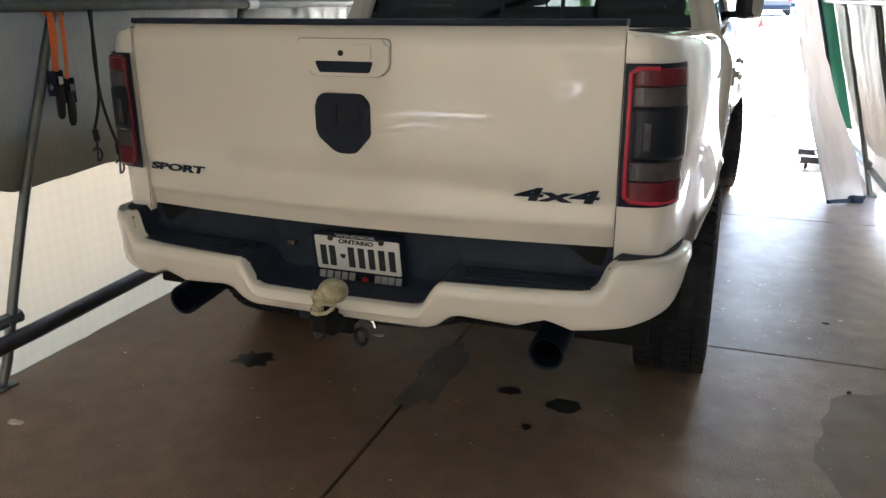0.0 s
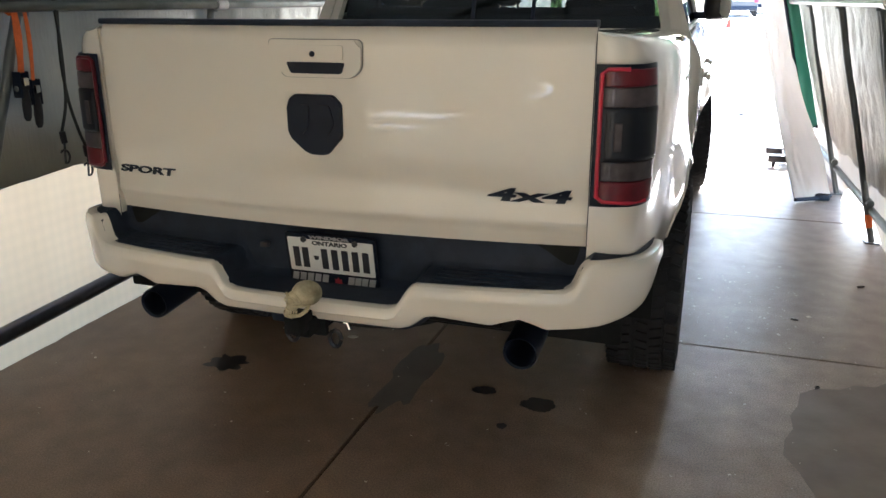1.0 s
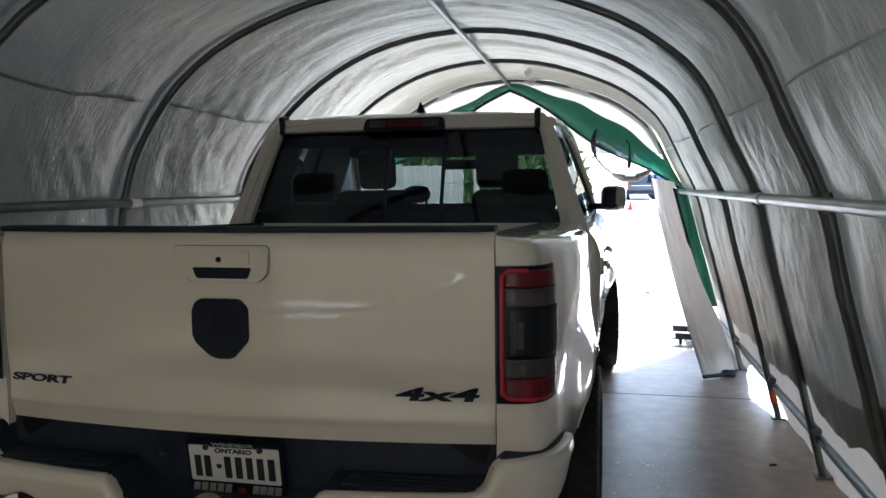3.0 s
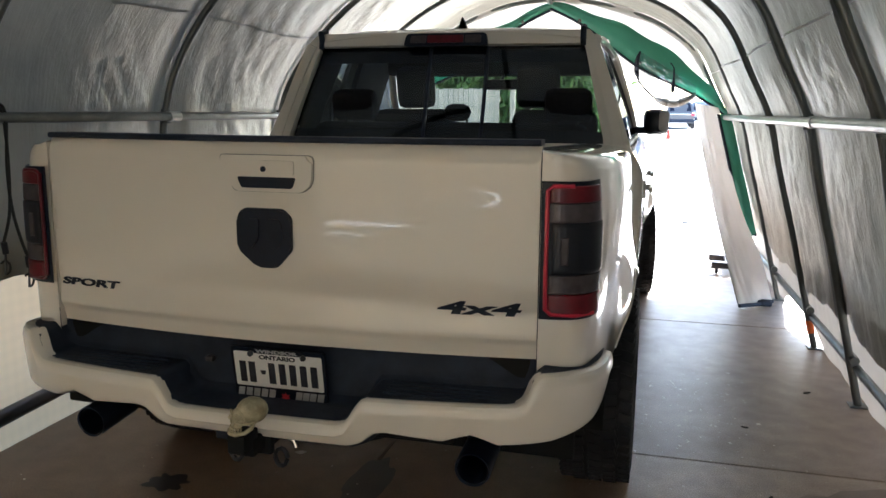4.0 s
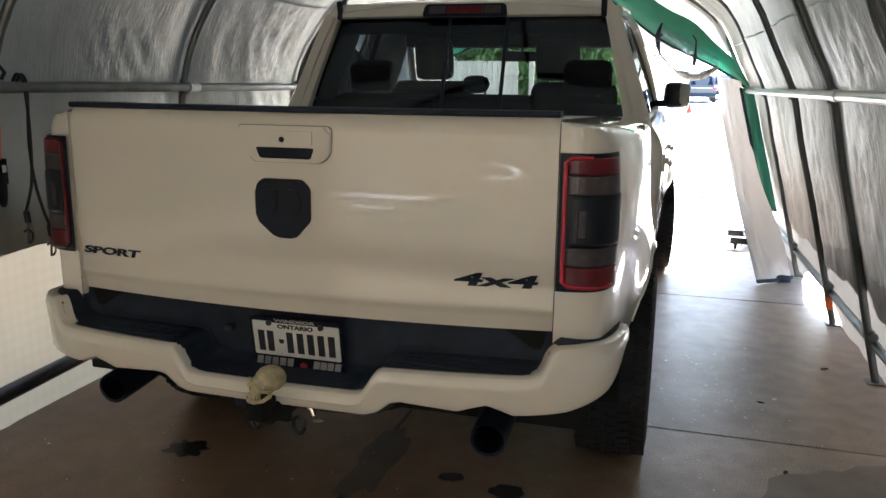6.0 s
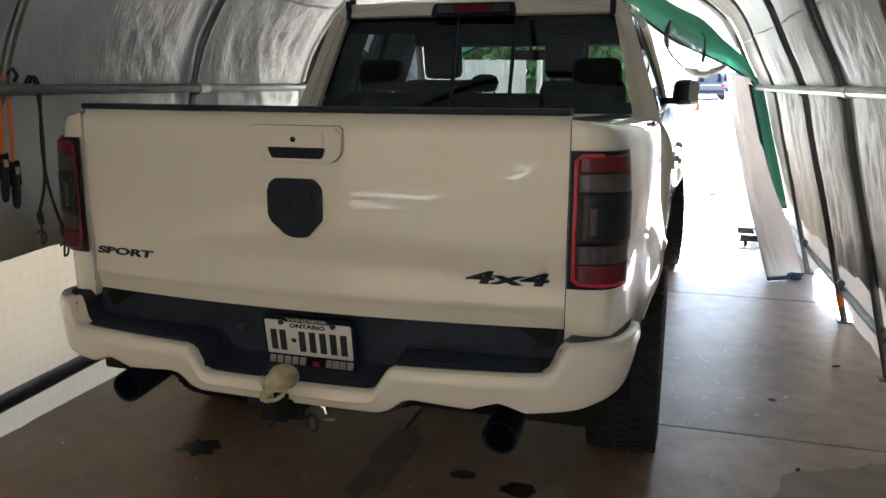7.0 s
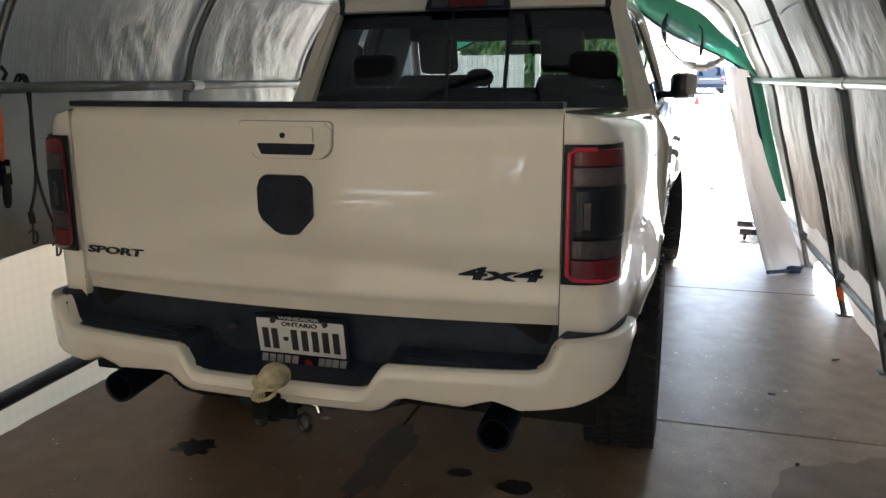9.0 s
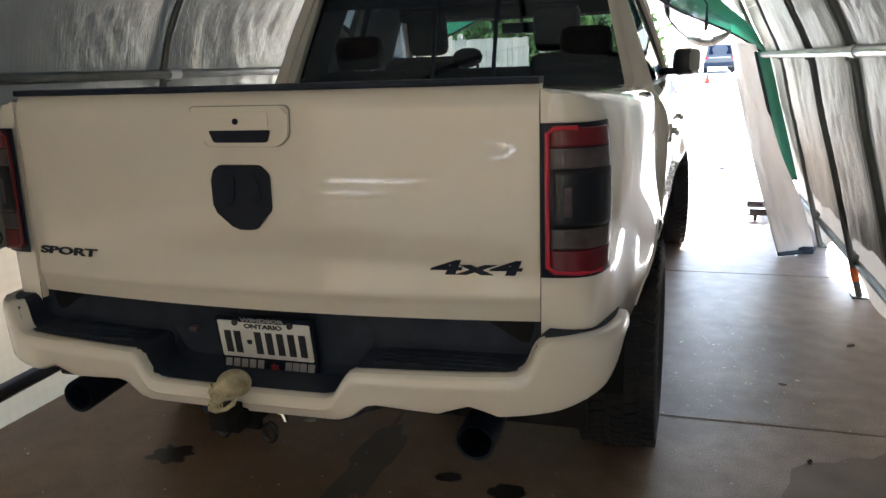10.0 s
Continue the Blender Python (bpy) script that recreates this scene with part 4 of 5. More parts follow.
def bumper():
    run = 1.34
    bend = [(0.055, 0.0, 1), (0.02, 0.004, 1), (0.006, 0.0, 1), (0.0, -0.01, 1), (-0.004, -0.03, 1), (0.0, 0.5, 0), (0.006, 0.02, -1), (0.012, 0.008, -1), (0.03, 0.0, -1), (0.08, 0.004, -1)]

    def f(a, b):
        s = (a * 2 - 1) * run
        p, n = bumper_at(s)
        up, lo = curve1(UPPER, abs(s)), curve1(LOWER, abs(s))
        k = b * (len(bend) - 1)
        i = min(int(k), len(bend) - 2)
        q = []
        for inset, dz, which in (bend[i], bend[i + 1]):
            z = up + dz if which == 1 else lo + dz if which == -1 else (up + lo) / 2
            q.append((inset, z))
        t = k - i
        inset, z = q[0][0] * (1 - t) + q[1][0] * t, q[0][1] * (1 - t) + q[1][1] * t
        return (p.x - n.x * inset, p.y - n.y * inset, z)
    bar = part("bumper", grid(f, 220, 27), PAINT, truck, "white painted rear bumper")

    def step(a, b):
        s = (a * 2 - 1) * (run - 0.02)
        p, n = bumper_at(s)
        up = curve1(UPPER, abs(s))
        c = abs(s)
        deep = curve1([(0.0, 0.012), (0.30, 0.012), (0.36, 0.02), (0.80, 0.03)], c)
        wide = min(1.0, max(0.0, (c - 0.80) / 0.08))
        yb = deep * (1 - wide) + (p.y + 0.14) * wide
        sec = [(p.y + 0.03, up - 0.03), (p.y + 0.022, up - 0.001), (p.y + 0.034, up + 0.002), (yb - 0.01, up + 0.004), (yb, up + 0.02), (yb + 0.004, 0.84 * (1 - wide) + (up + 0.022) * wide)]
        if c < 0.33:
            sec[3] = (yb - 0.03, up + 0.004)
        k = b * (len(sec) - 1)
        i = min(int(k), len(sec) - 2)
        t = k - i
        y, z = (sec[i][j] * (1 - t) + sec[i + 1][j] * t for j in (0, 1))
        inx = n.x * 0.03
        return (p.x - inx, y, z)
    part("step_pad", grid(step, 200, 20), BLACK_PLASTIC, bar, "black moulded step pad")
    # tread ribs on both steps
    for sg in (-1, 1):
        for k in range(4):
            y = -0.115 + 0.03 * k
            part("tread_rib", boxed(min(sg * 0.39, sg * 0.76), max(sg * 0.39, sg * 0.76), y, y + 0.010, 0.720, 0.7285, 0.002), BLACK_PLASTIC, bar)
        if sg < 0:
            part("plate_lamp", boxed(-0.250, -0.222, -0.030, -0.005, 0.735, 0.752, 0.004), CLEAR_LENS, bar, "small clear plate lamp")

    def valance_low(a, b):
        s = (a * 2 - 1) * 1.12
        p, n = bumper_at(s)
        lo = curve1(LOWER, abs(s))
        drop = curve1([(0.0, 0.055), (0.28, 0.055), (0.42, 0.03), (0.9, 0.03), (1.12, 0.05)], abs(s))
        inset = 0.035 + 0.12 * b * b
        return (p.x - n.x * inset, p.y - n.y * inset, lo + 0.008 - drop * b)
    part("lower_valance", grid(valance_low, 120, 6), BLACK_PLASTIC, bar, "black lower valance")


bumper()
part("rear_apron", boxed(-0.93, 0.93, 0.13, 0.15, 0.47, 0.80, 0.01), UNDER, truck, "black apron behind the bumper")


def number_plate():
    def f(x, z):
        return -0.044 + (z - 0.80) * -0.16
    fr = part("plate_frame", prism(rounded([(-0.158, 0.804), (0.158, 0.804), (0.158, 0.622), (-0.158, 0.622)], 0.008), f, 0.008), GLOSS_BLACK, truck, "black plate frame with silver lettering")
    part("plate", prism(rounded([(-0.150, 0.790), (0.150, 0.790), (0.150, 0.672), (-0.150, 0.672)], 0.006), f, 0.0105), PLATE_WHITE, fr, "white embossed licence plate")
    part("lettering", place_text(text_mesh("WINDSOR", 0.02, 0.001, 0), -0.072, 0.072, 0.790, 0.8015, lambda x, z: f(x, z) - 0.0120), SILVER_INK, fr, "silver lettering WINDSOR", smooth=False)
    part("top_tab", prism(rounded([(-0.080, 0.804), (0.080, 0.804), (0.080, 0.787), (-0.080, 0.787)], 0.004), f, 0.0112), GLOSS_BLACK, fr)
    part("lettering", place_text(text_mesh("ONTARIO", 0.02, 0.001, 0), -0.062, 0.062, 0.768, 0.783, lambda x, z: f(x, z) - 0.0115), INK, fr, "dark lettering ONTARIO", smooth=False)
    for x in (-0.122, -0.090, -0.022, 0.014, 0.050, 0.086, 0.122):
        part("plate_bar", prism([(x - 0.011, 0.757), (x + 0.011, 0.757), (x + 0.011, 0.686), (x - 0.011, 0.686)], f, 0.0120), INK, fr, "dark bar")
    part("crown", prism(rounded([(-0.062, 0.730), (-0.042, 0.730), (-0.046, 0.716), (-0.058, 0.716)], 0.003), f, 0.0120), INK, fr)
    for x in (-0.138, -0.111, -0.084, -0.057, -0.030, 0.062, 0.086, 0.110, 0.136):
        part("frame_bar", prism([(x - 0.007, 0.664), (x + 0.014, 0.664), (x + 0.006, 0.630), (x - 0.015, 0.630)], f, 0.0095), SILVER_INK, fr, "silver slanted bar")
    leaf = [(0.0, 0.014), (0.005, 0.006), (0.013, 0.008), (0.010, 0.0), (0.014, -0.006), (0.003, -0.008), (0.0, -0.014), (-0.003, -0.008), (-0.014, -0.006), (-0.010, 0.0), (-0.013, 0.008), (-0.005, 0.006)]
    part("leaf_mark", prism([(0.016 + x, 0.644 + z) for x, z in leaf], f, 0.0098), RED_INK, fr, "red leaf mark")
    for x in (-0.09, 0.09):
        part("screw", tube(bmesh.new(), [(x, f(x, 0.785) - 0.016, 0.785), (x, f(x, 0.785), 0.785)], 0.0095, 10), DARK_METAL, fr)


number_plate()
bpy.data.objects["plate_frame"].location.x = 0.018


def exhaust(sign):
    x = 0.645 if sign > 0 else -0.695
    m = Matrix.Translation((x, 0.045, 0.488)) @ Matrix.Rotation(radians(90), 4, "Z") @ Matrix.Rotation(radians(-4), 4, "Y")
    prof = [(-0.085, 0.047), (-0.09, 0.053), (-0.08, 0.056), (0.10, 0.054), (0.30, 0.045), (0.30, 0.040), (0.05, 0.046)]
    part("exhaust_tip", lathe(bmesh.new(), prof, 28, m), GLOSS_BLACK, truck, "dark round exhaust tip")
    part("exhaust_pipe", tube(bmesh.new(), [(x, 0.32, 0.49), (x - sign * 0.02, 0.8, 0.54), (sign * 0.45, 1.6, 0.46)], 0.038, 10), UNDER, truck)


exhaust(1)
exhaust(-1)


def hitch():
    bm = boxed(-0.036, 0.036, -0.15, 0.30, 0.520, 0.592, 0.006)
    box(bm, -0.05, 0.05, -0.165, -0.14, 0.508, 0.604, 0.006)
    h = part("hitch_receiver", bm, UNDER, truck, "dark steel hitch receiver")
    bm = boxed(-0.03, 0.03, -0.235, -0.12, 0.528, 0.584, 0.006)
    box(bm, -0.028, 0.028, -0.285, -0.20, 0.555, 0.612, 0.006)
    part("ball_mount", bm, UNDER, h)
    bm = tube(bmesh.new(), [(-0.075, -0.13, 0.556), (0.085, -0.13, 0.556), (0.11, -0.132, 0.55), (0.118, -0.134, 0.53)], 0.008, 8)
    part("hitch_pin", bm, CHROME, h, "bright bent hitch pin")
    for sg in (-1, 1):
        pts = [(sg * (0.075 + 0.02 * math.cos(a)), -0.15, 0.50 + 0.028 * math.sin(a)) for a in [k * 0.55 for k in range(12)]]
        part("chain_loop", tube(bmesh.new(), pts, 0.007, 6), DARK_METAL, h)
    part("wiring_plug", boxed(-0.17, -0.10, -0.12, -0.04, 0.515, 0.565, 0.01), BLACK_PLASTIC, h)
    part("hitch_crossbar", tube(bmesh.new(), [(-0.55, 0.10, 0.53), (0.55, 0.10, 0.53)], 0.035, 10), UNDER, truck)


hitch()


def skull_cover():
    """Skull shaped hitch cover: one plain mesh that faces left and rearwards."""
    bm = bmesh.new()

    def ball(c, r, dent=None, seg=32):
        out = bmesh.ops.create_uvsphere(bm, u_segments=seg, v_segments=seg * 2 // 3, radius=1)
        for v in out["verts"]:
            d = v.co.copy()
            p = Vector((c[0] + d.x * r[0], c[1] + d.y * r[1], c[2] + d.z * r[2]))
            v.co = dent(p, d) if dent else p
    ball((0, 0.012, 0.012), (0.046, 0.056, 0.045), lambda p, d: p * (1 + 0.02 * noise.noise(d * 3)) - Vector((d.x * 0.010 * math.exp(-((d.y + 0.35) / 0.3) ** 2 - ((d.z + 0.3) / 0.4) ** 2), 0, 0)), 40)

    def face(p, d):
        for sx in (-1, 1):
            e = math.hypot(p.x - sx * 0.0145, (p.z + 0.003) * 0.95)
            if d.y < 0:
                p.y += 0.024 * math.exp(-(e / 0.0085) ** 4)
            e = math.hypot((p.x - sx * 0.028) * 0.8, p.z + 0.034)
            p.x -= sx * 0.010 * math.exp(-(e / 0.010) ** 2)
        e = math.hypot(p.x * 1.4, p.z + 0.022)
        if d.y < 0:
            p.y += 0.016 * math.exp(-(e / 0.0075) ** 4)
        return p
    ball((0, -0.036, -0.012), (0.034, 0.026, 0.036), face, 56)
    for sx in (-1, 1):
        tube(bm, [(sx * 0.002, -0.060, 0.006), (sx * 0.016, -0.060, 0.011), (sx * 0.030, -0.050, 0.006), (sx * 0.034, -0.042, -0.004)], [0.004, 0.005, 0.005, 0.004], 8)
        tube(bm, [(sx * 0.022, -0.056, -0.018), (sx * 0.034, -0.045, -0.016), (sx * 0.044, -0.022, -0.012), (sx * 0.044, 0.004, -0.010)], [0.006, 0.006, 0.004, 0.004], 8)
        tube(bm, [(sx * 0.038, 0.002, -0.014), (sx * 0.037, -0.004, -0.036), (sx * 0.031, -0.022, -0.054), (sx * 0.018, -0.048, -0.062), (0.0, -0.056, -0.063)], [0.005, 0.008, 0.007, 0.008, 0.009], 10)
        for k in range(5):
            a = 0.18 + 0.33 * k
            x, y = sx * 0.021 * math.sin(a), -0.030 - 0.028 * math.cos(a)
            tube(bm, [(x, y, -0.040), (x, y, -0.047)], 0.0036, 6)
            tube(bm, [(x * 0.95, y + 0.001, -0.050), (x * 0.95, y + 0.001, -0.058)], 0.0034, 6)
    tube(bm, [(0, -0.058, 0.002), (0, -0.062, -0.010)], [0.005, 0.004], 8)
    ob = thing("skull_hitch_cover", bm, BONE, "bone coloured skull hitch cover above the tow hitch", "hitch cover")
    ob.matrix_world = pose(0.030, -0.258, 0.675, -8, 12, -30) @ Matrix.Scale(0.86, 4)


skull_cover()

# ---- cab ----
WIN_LOW, WIN_TOP = (1.885, 1.385), (2.06, 1.885)
ROOF_Z = 1.985


def back_point(x, z):
    """The cab's rear face, leaning forwards and bowed a little."""
    t = (z - WIN_LOW[1]) / (WIN_TOP[1] - WIN_LOW[1])
    return Vector((x, WIN_LOW[0] + (WIN_TOP[0] - WIN_LOW[0]) * t + 0.03 * (x / 0.9) ** 2, z))


def cab_half(z):
    return curve1([(1.0, 1.01), (1.36, 0.995), (1.45, 0.962), (1.90, 0.812), (1.94, 0.785), (1.965, 0.73)], z)


def ring_panel(outer, inner, f, n=12):
    """A plate with an opening: outer and inner loops of equal length."""
    bm = bmesh.new()
    rows = []
    for k in range(n + 1):
        t = k / n
        rows.append([bm.verts.new(f(o[0] + (i[0] - o[0]) * t, o[1] + (i[1] - o[1]) * t)) for o, i in zip(outer, inner)])
    m = len(outer)
    for a, b in zip(rows, rows[1:]):
        for i in range(m):
            bm.faces.new((a[i], a[(i + 1) % m], b[(i + 1) % m], b[i]))
    return bm


def loop(corners, per=10):
    out = []
    n = len(corners)
    for i in range(n):
        a, b = corners[i], corners[(i + 1) % n]
        for k in range(per):
            t = k / per
            out.append((a[0] + (b[0] - a[0]) * t, a[1] + (b[1] - a[1]) * t))
    return out


def cab():
    outer = loop([(-0.978, 1.02), (0.978, 1.02), (1.0, 1.36), (0.812, 1.90), (0.76, 1.955), (-0.76, 1.955), (-0.812, 1.90), (-1.0, 1.36)])
    inner = loop([(-0.865, 1.372), (0.865, 1.372), (0.862, 1.40), (0.745, 1.86), (0.735, 1.885), (-0.735, 1.885), (-0.745, 1.86), (-0.862, 1.40)])
    shell = part("cab_back", thick(ring_panel(outer, inner, back_point, 6), 0.03), PAINT, truck, "white cab rear panel round the window")

    def pane(x0, x1, out):
        def f(a, b):
            z = 1.375 + 0.507 * b
            w = curve1([(1.375, 0.863), (1.40, 0.860), (1.86, 0.742), (1.89, 0.733)], z)
            lo = -w if x0 is None else x0
            hi = w if x1 is None else x1
            p = back_point(lo + (hi - lo) * a, z)
            return p + Vector((0, 0.012 - out, 0))
        return grid(f, 12, 12)
    win = part("rear_window", pane(None, -0.09, 0), TINT, truck, "dark tinted rear window")
    part("window_pane", pane(-0.09, 0.228, 0.004), TINT, win)
    part("window_pane", pane(0.228, None, 0), TINT, win)
    for x in (-0.09, 0.228):
        bm = bmesh.new()
        tube(bm, [back_point(x, 1.375) + Vector((0, 0.008, 0)), back_point(x, 1.885) + Vector((0, 0.008, 0))], 0.011, 6)
        part("slider_frame", bm, BLACK_PLASTIC, win, "black sliding window frame")
    for z0, z1 in ((1.372, 1.44), (1.80, 1.888)):
        def band(a, b, z0=z0, z1=z1):
            z = z0 + (z1 - z0) * b
            w = curve1([(1.375, 0.863), (1.40, 0.860), (1.86, 0.742), (1.89, 0.733)], z)
            return back_point(-w + 2 * w * a, z) + Vector((0, 0.020, 0))
        part("black_border", grid(band, 20, 3), GLOSS_BLACK, win, "black printed glass border")

    def roof(a, b):
        y = 2.055 + 1.52 * b
        x = (a * 2 - 1)
        half = 0.81 - 0.03 * b
        crown = 0.045 * (1 - x ** 4) + 0.02 * math.sin(math.pi * min(1, b * 1.1)) + (-0.03 * max(0, b - 0.85) / 0.15)
        edge = -0.07 * max(0, abs(x) - 0.90) / 0.10
        tail = -0.035 * max(0, 0.06 - b) / 0.06
        return (x * half, y, 1.94 + crown + edge + tail)
    top = part("roof", thick(grid(roof, 48, 30), 0.02), PAINT, truck, "white cab roof")
    for sg in (-1, 1):
        def ditch(a, b, sg=sg):
            y = 2.045 + 1.45 * b
            p = roof(0.5 + sg * 0.455, max(0, (y - 2.055) / 1.52))
            return (sg * (0.715 + 0.034 * a - 0.02 * b), y, p[2] + 0.004)
        part("roof_trim", grid(ditch, 2, 12), BLACK_PLASTIC, top, "black roof ditch trim")
        pts = [back_point(sg * 0.733, 1.885) + Vector((0, -0.026, -0.005)), back_point(sg * 0.732, 1.92) + Vector((0, -0.028, 0)), Vector((sg * 0.732, 2.045, 1.968)), Vector((sg * 0.730, 2.12, 1.982))]
        part("roof_trim", tube(bmesh.new(), pts, 0.017, 6), BLACK_PLASTIC, top)
    part("headliner", boxed(-0.76, 0.76, 2.10, 3.5, 1.87, 1.90, 0.01), SEAT, truck, "dark headliner")

    # high brake light
    lamp = part("high_brake_light", prism(rounded([(-0.222, 1.955), (0.222, 1.955), (0.235, 1.885), (-0.235, 1.885)], 0.02), lambda x, z: back_point(x, z).y, 0.052), GLOSS_BLACK, truck, "black framed high brake light")
    part("red_lens", prism(rounded([(-0.10, 1.944), (0.10, 1.944), (0.10, 1.903), (-0.10, 1.903)], 0.006), lambda x, z: back_point(x, z).y, 0.057), RED_LENS, lamp, "red lens")
    for sg in (-1, 1):
        pts = [(sg * 0.108, 1.944), (sg * 0.195, 1.944), (sg * 0.198, 1.903), (sg * 0.108, 1.903)]
        part("cargo_lens", prism(rounded(pts if sg > 0 else pts[::-1], 0.008), lambda x, z: back_point(x, z).y, 0.056), CLEAR_LENS, lamp, "clear cargo lamp lens")

    def fin(a, b):
        t = a
        h = 0.075 * (1 - t) ** 0.7 * (0.55 + 0.45 * (1 - t))
        w = 0.026 * (1 - b) ** 0.6 + 0.004
        sg = b * 2 - 1
        return (0.03 + 0.03 * sg * (1 - 0.4 * t), 2.30 + 0.17 * t - 0.02 * (1 - abs(sg)), 1.99 + h * (1 - abs(sg) ** 1.6))
    bm = grid(fin, 12, 12)
    part("shark_fin_antenna", thick(bm, 0.004), GLOSS_BLACK, truck, "black roof fin antenna")


cab()


DOOR_SECTION = [(0.44, 0.97), (0.54, 1.0), (0.62, 1.035), (0.72, 1.060), (0.82, 1.058), (0.95, 1.068), (1.2, 1.076), (1.28, 1.058), (1.34, 1.015), (1.40, 0.975), (1.46, 0.95)]


def cab_side(sign):
    """Doors, side glass, pillars, fender of one side."""
    def door(y0, y1):
        def f(a, b):
            y = y0 + (y1 - y0) * a
            z = 0.50 + 0.87 * b
            x = soft1(DOOR_SECTION, z, 0.04)
            return (sign * (x + 0.01 * math.sin(math.pi * (y - 1.86) / 3.0)), y, z)
        return thick(grid(f, 16, 26), 0.03)

    def quarter(a, b):
        z = 0.52 + 0.86 * b
        x = soft1(DOOR_SECTION, z, 0.04)
        turn = 0.5 * math.pi * min(1, max(0, a - 0.5) * 2)
        if a < 0.5:
            return (sign * (0.90 + (x - 0.03 - 0.90) * a * 2), 1.845, z)
        return (sign * (x - 0.03 + 0.03 * math.sin(turn)), 1.865 - 0.02 * math.cos(turn), z)
    part("rear_quarter", grid(quarter, 16, 26), PAINT, truck, "white rear corner of the cab")
    for y0, y1 in ((1.868, 2.905), (2.915, 4.08)):
        d = part("door", door(y0, y1), PAINT, truck, "white cab door")
        y = y0 + 0.12
        bm = boxed(0.0, 0.022, y, y + 0.20, 1.132, 1.160, 0.009)
        box(bm, -0.02, 0.018, y + 0.16, y + 0.19, 1.130, 1.162, 0.006)
        for v in bm.verts:
            v.co.x = sign * (v.co.x + 1.098)
        part("door_handle", bm, PAINT, d, "white door handle")
        part("handle_cup", boxed(min(sign * 1.070, sign * 1.085), max(sign * 1.070, sign * 1.085), y + 0.02, y + 0.16, 1.10, 1.19, 0.006), PAINT, d)
        part("belt_trim", boxed(min(sign * 0.965, sign * 0.99), max(sign * 0.965, sign * 0.99), y0, y1, 1.358, 1.378, 0.004), GLOSS_BLACK, d, "black belt trim")

    def side_glass(y0, y1, t0, t1):
        def f(a, b):
            z = 1.375 + 0.52 * b
            ya, yb = y0 + (t0 - y0) * b, y1 + (t1 - y1) * b
            return (sign * (0.968 - 0.165 * b - 0.012 * math.sin(math.pi * b) * -1), ya + (yb - ya) * a, z)
        return grid(f, 8, 8)
    g = part("side_window", side_glass(2.05, 2.88, 2.20, 2.85), PRIVACY, truck, "dark tinted side window")
    g2 = part("side_window", side_glass(2.94, 4.02, 2.91, 3.42), PRIVACY, truck, "dark tinted side window")

    def strip(pa, pb, w, name, mat, label=""):
        """A pillar between two points, w wide along y."""
        def f(a, b):
            p = Vector(pa).lerp(Vector(pb), b)
            return (sign * (p.x + 0.012 * math.sin(math.pi * b)), p.y + w * (a - 0.5), p.z)
        part(name, thick(grid(f, 3, 8), 0.05), mat, truck, label)
    strip((0.972, 1.965, 1.36), (0.806, 2.13, 1.91), 0.20, "rear_pillar", PAINT, "white rear pillar")
    strip((0.966, 2.91, 1.37), (0.800, 2.88, 1.90), 0.07, "door_pillar", GLOSS_BLACK)

    def trim(a, b):
        z = 1.36 + 0.52 * b
        return (sign * (cab_half(z) - 0.05), 2.80 + 0.58 * a, z)
    part("pillar_trim", thick(grid(trim, 4, 6), 0.012), SEAT, truck, "dark inner pillar trim")

    def rear_trim(a, b):
        z = 1.36 + 0.53 * b
        return (sign * (cab_half(z) - 0.05), 2.03 + 0.14 * b + 0.30 * a, z)
    part("pillar_trim", thick(grid(rear_trim, 4, 6), 0.012), SEAT, truck, "dark inner pillar trim")
    pts = [(sign * 0.955, 4.16, 1.38), (sign * 0.90, 3.85, 1.62), (sign * 0.82, 3.53, 1.88), (sign * 0.80, 3.40, 1.925)]
    part("front_pillar", tube(bmesh.new(), [along(pts, k / 12) for k in range(13)], 0.035, 8), PAINT, truck, "white windscreen pillar")
    pts = [(sign * 0.790, 2.16, 1.920), (sign * 0.806, 2.6, 1.93), (sign * 0.805, 3.45, 1.922)]
    part("roof_rail", tube(bmesh.new(), [along(pts, k / 12) for k in range(13)], 0.03, 8), PAINT, truck)

    def fender(a, b):
        y = 4.09 + 1.42 * a
        low = 0.52
        dy = abs(y - 4.77)
        if dy < 0.49:
            low = 0.40 + math.sqrt(0.49 ** 2 - dy ** 2)
        z = low + (1.34 - 0.10 * a * a - low) * b
        x = soft1([(0.5, 1.03), (0.8, 1.06), (1.0, 1.068), (1.2, 1.055), (1.28, 1.0), (1.34, 0.88)], z, 0.04) - 0.25 * max(0, a - 0.8) ** 1.5 * 4
        arch = math.exp(-((y - 4.77) / 0.42) ** 4) * math.exp(-((z - 0.80) / 0.18) ** 2) * 0.085
        return (sign * (x + arch), y, z)
    fd = part("front_fender", grid(fender, 50, 22), PAINT, truck, "white front fender")

    def liner(a, b):
        t = math.pi * a
        return (sign * (0.62 + 0.43 * b), 4.77 - 0.48 * math.cos(t), 0.38 + 0.48 * math.sin(t))
    part("wheel_liner", grid(liner, 24, 3), UNDER, fd)
    part("sill", boxed(min(sign * 0.86, sign * 1.0), max(sign * 0.86, sign * 1.0), 1.70, 4.25, 0.40, 0.52, 0.02), BLACK_PLASTIC, truck, "black rocker panel")

    # mirror on its arm
    bm = bmesh.new()
    box(bm, 1.02, 1.19, 3.93, 4.06, 1.375, 1.565, 0.045)
    for v in bm.verts:
        v.co.x *= sign
        v.co.y += 0.05 * (abs(v.co.x) - 1.02)
    mir = part("door_mirror", bm, GLOSS_BLACK, truck, "black door mirror")
    shell = boxed(1.125, 1.207, 3.915, 4.085, 1.395, 1.560, 0.032)
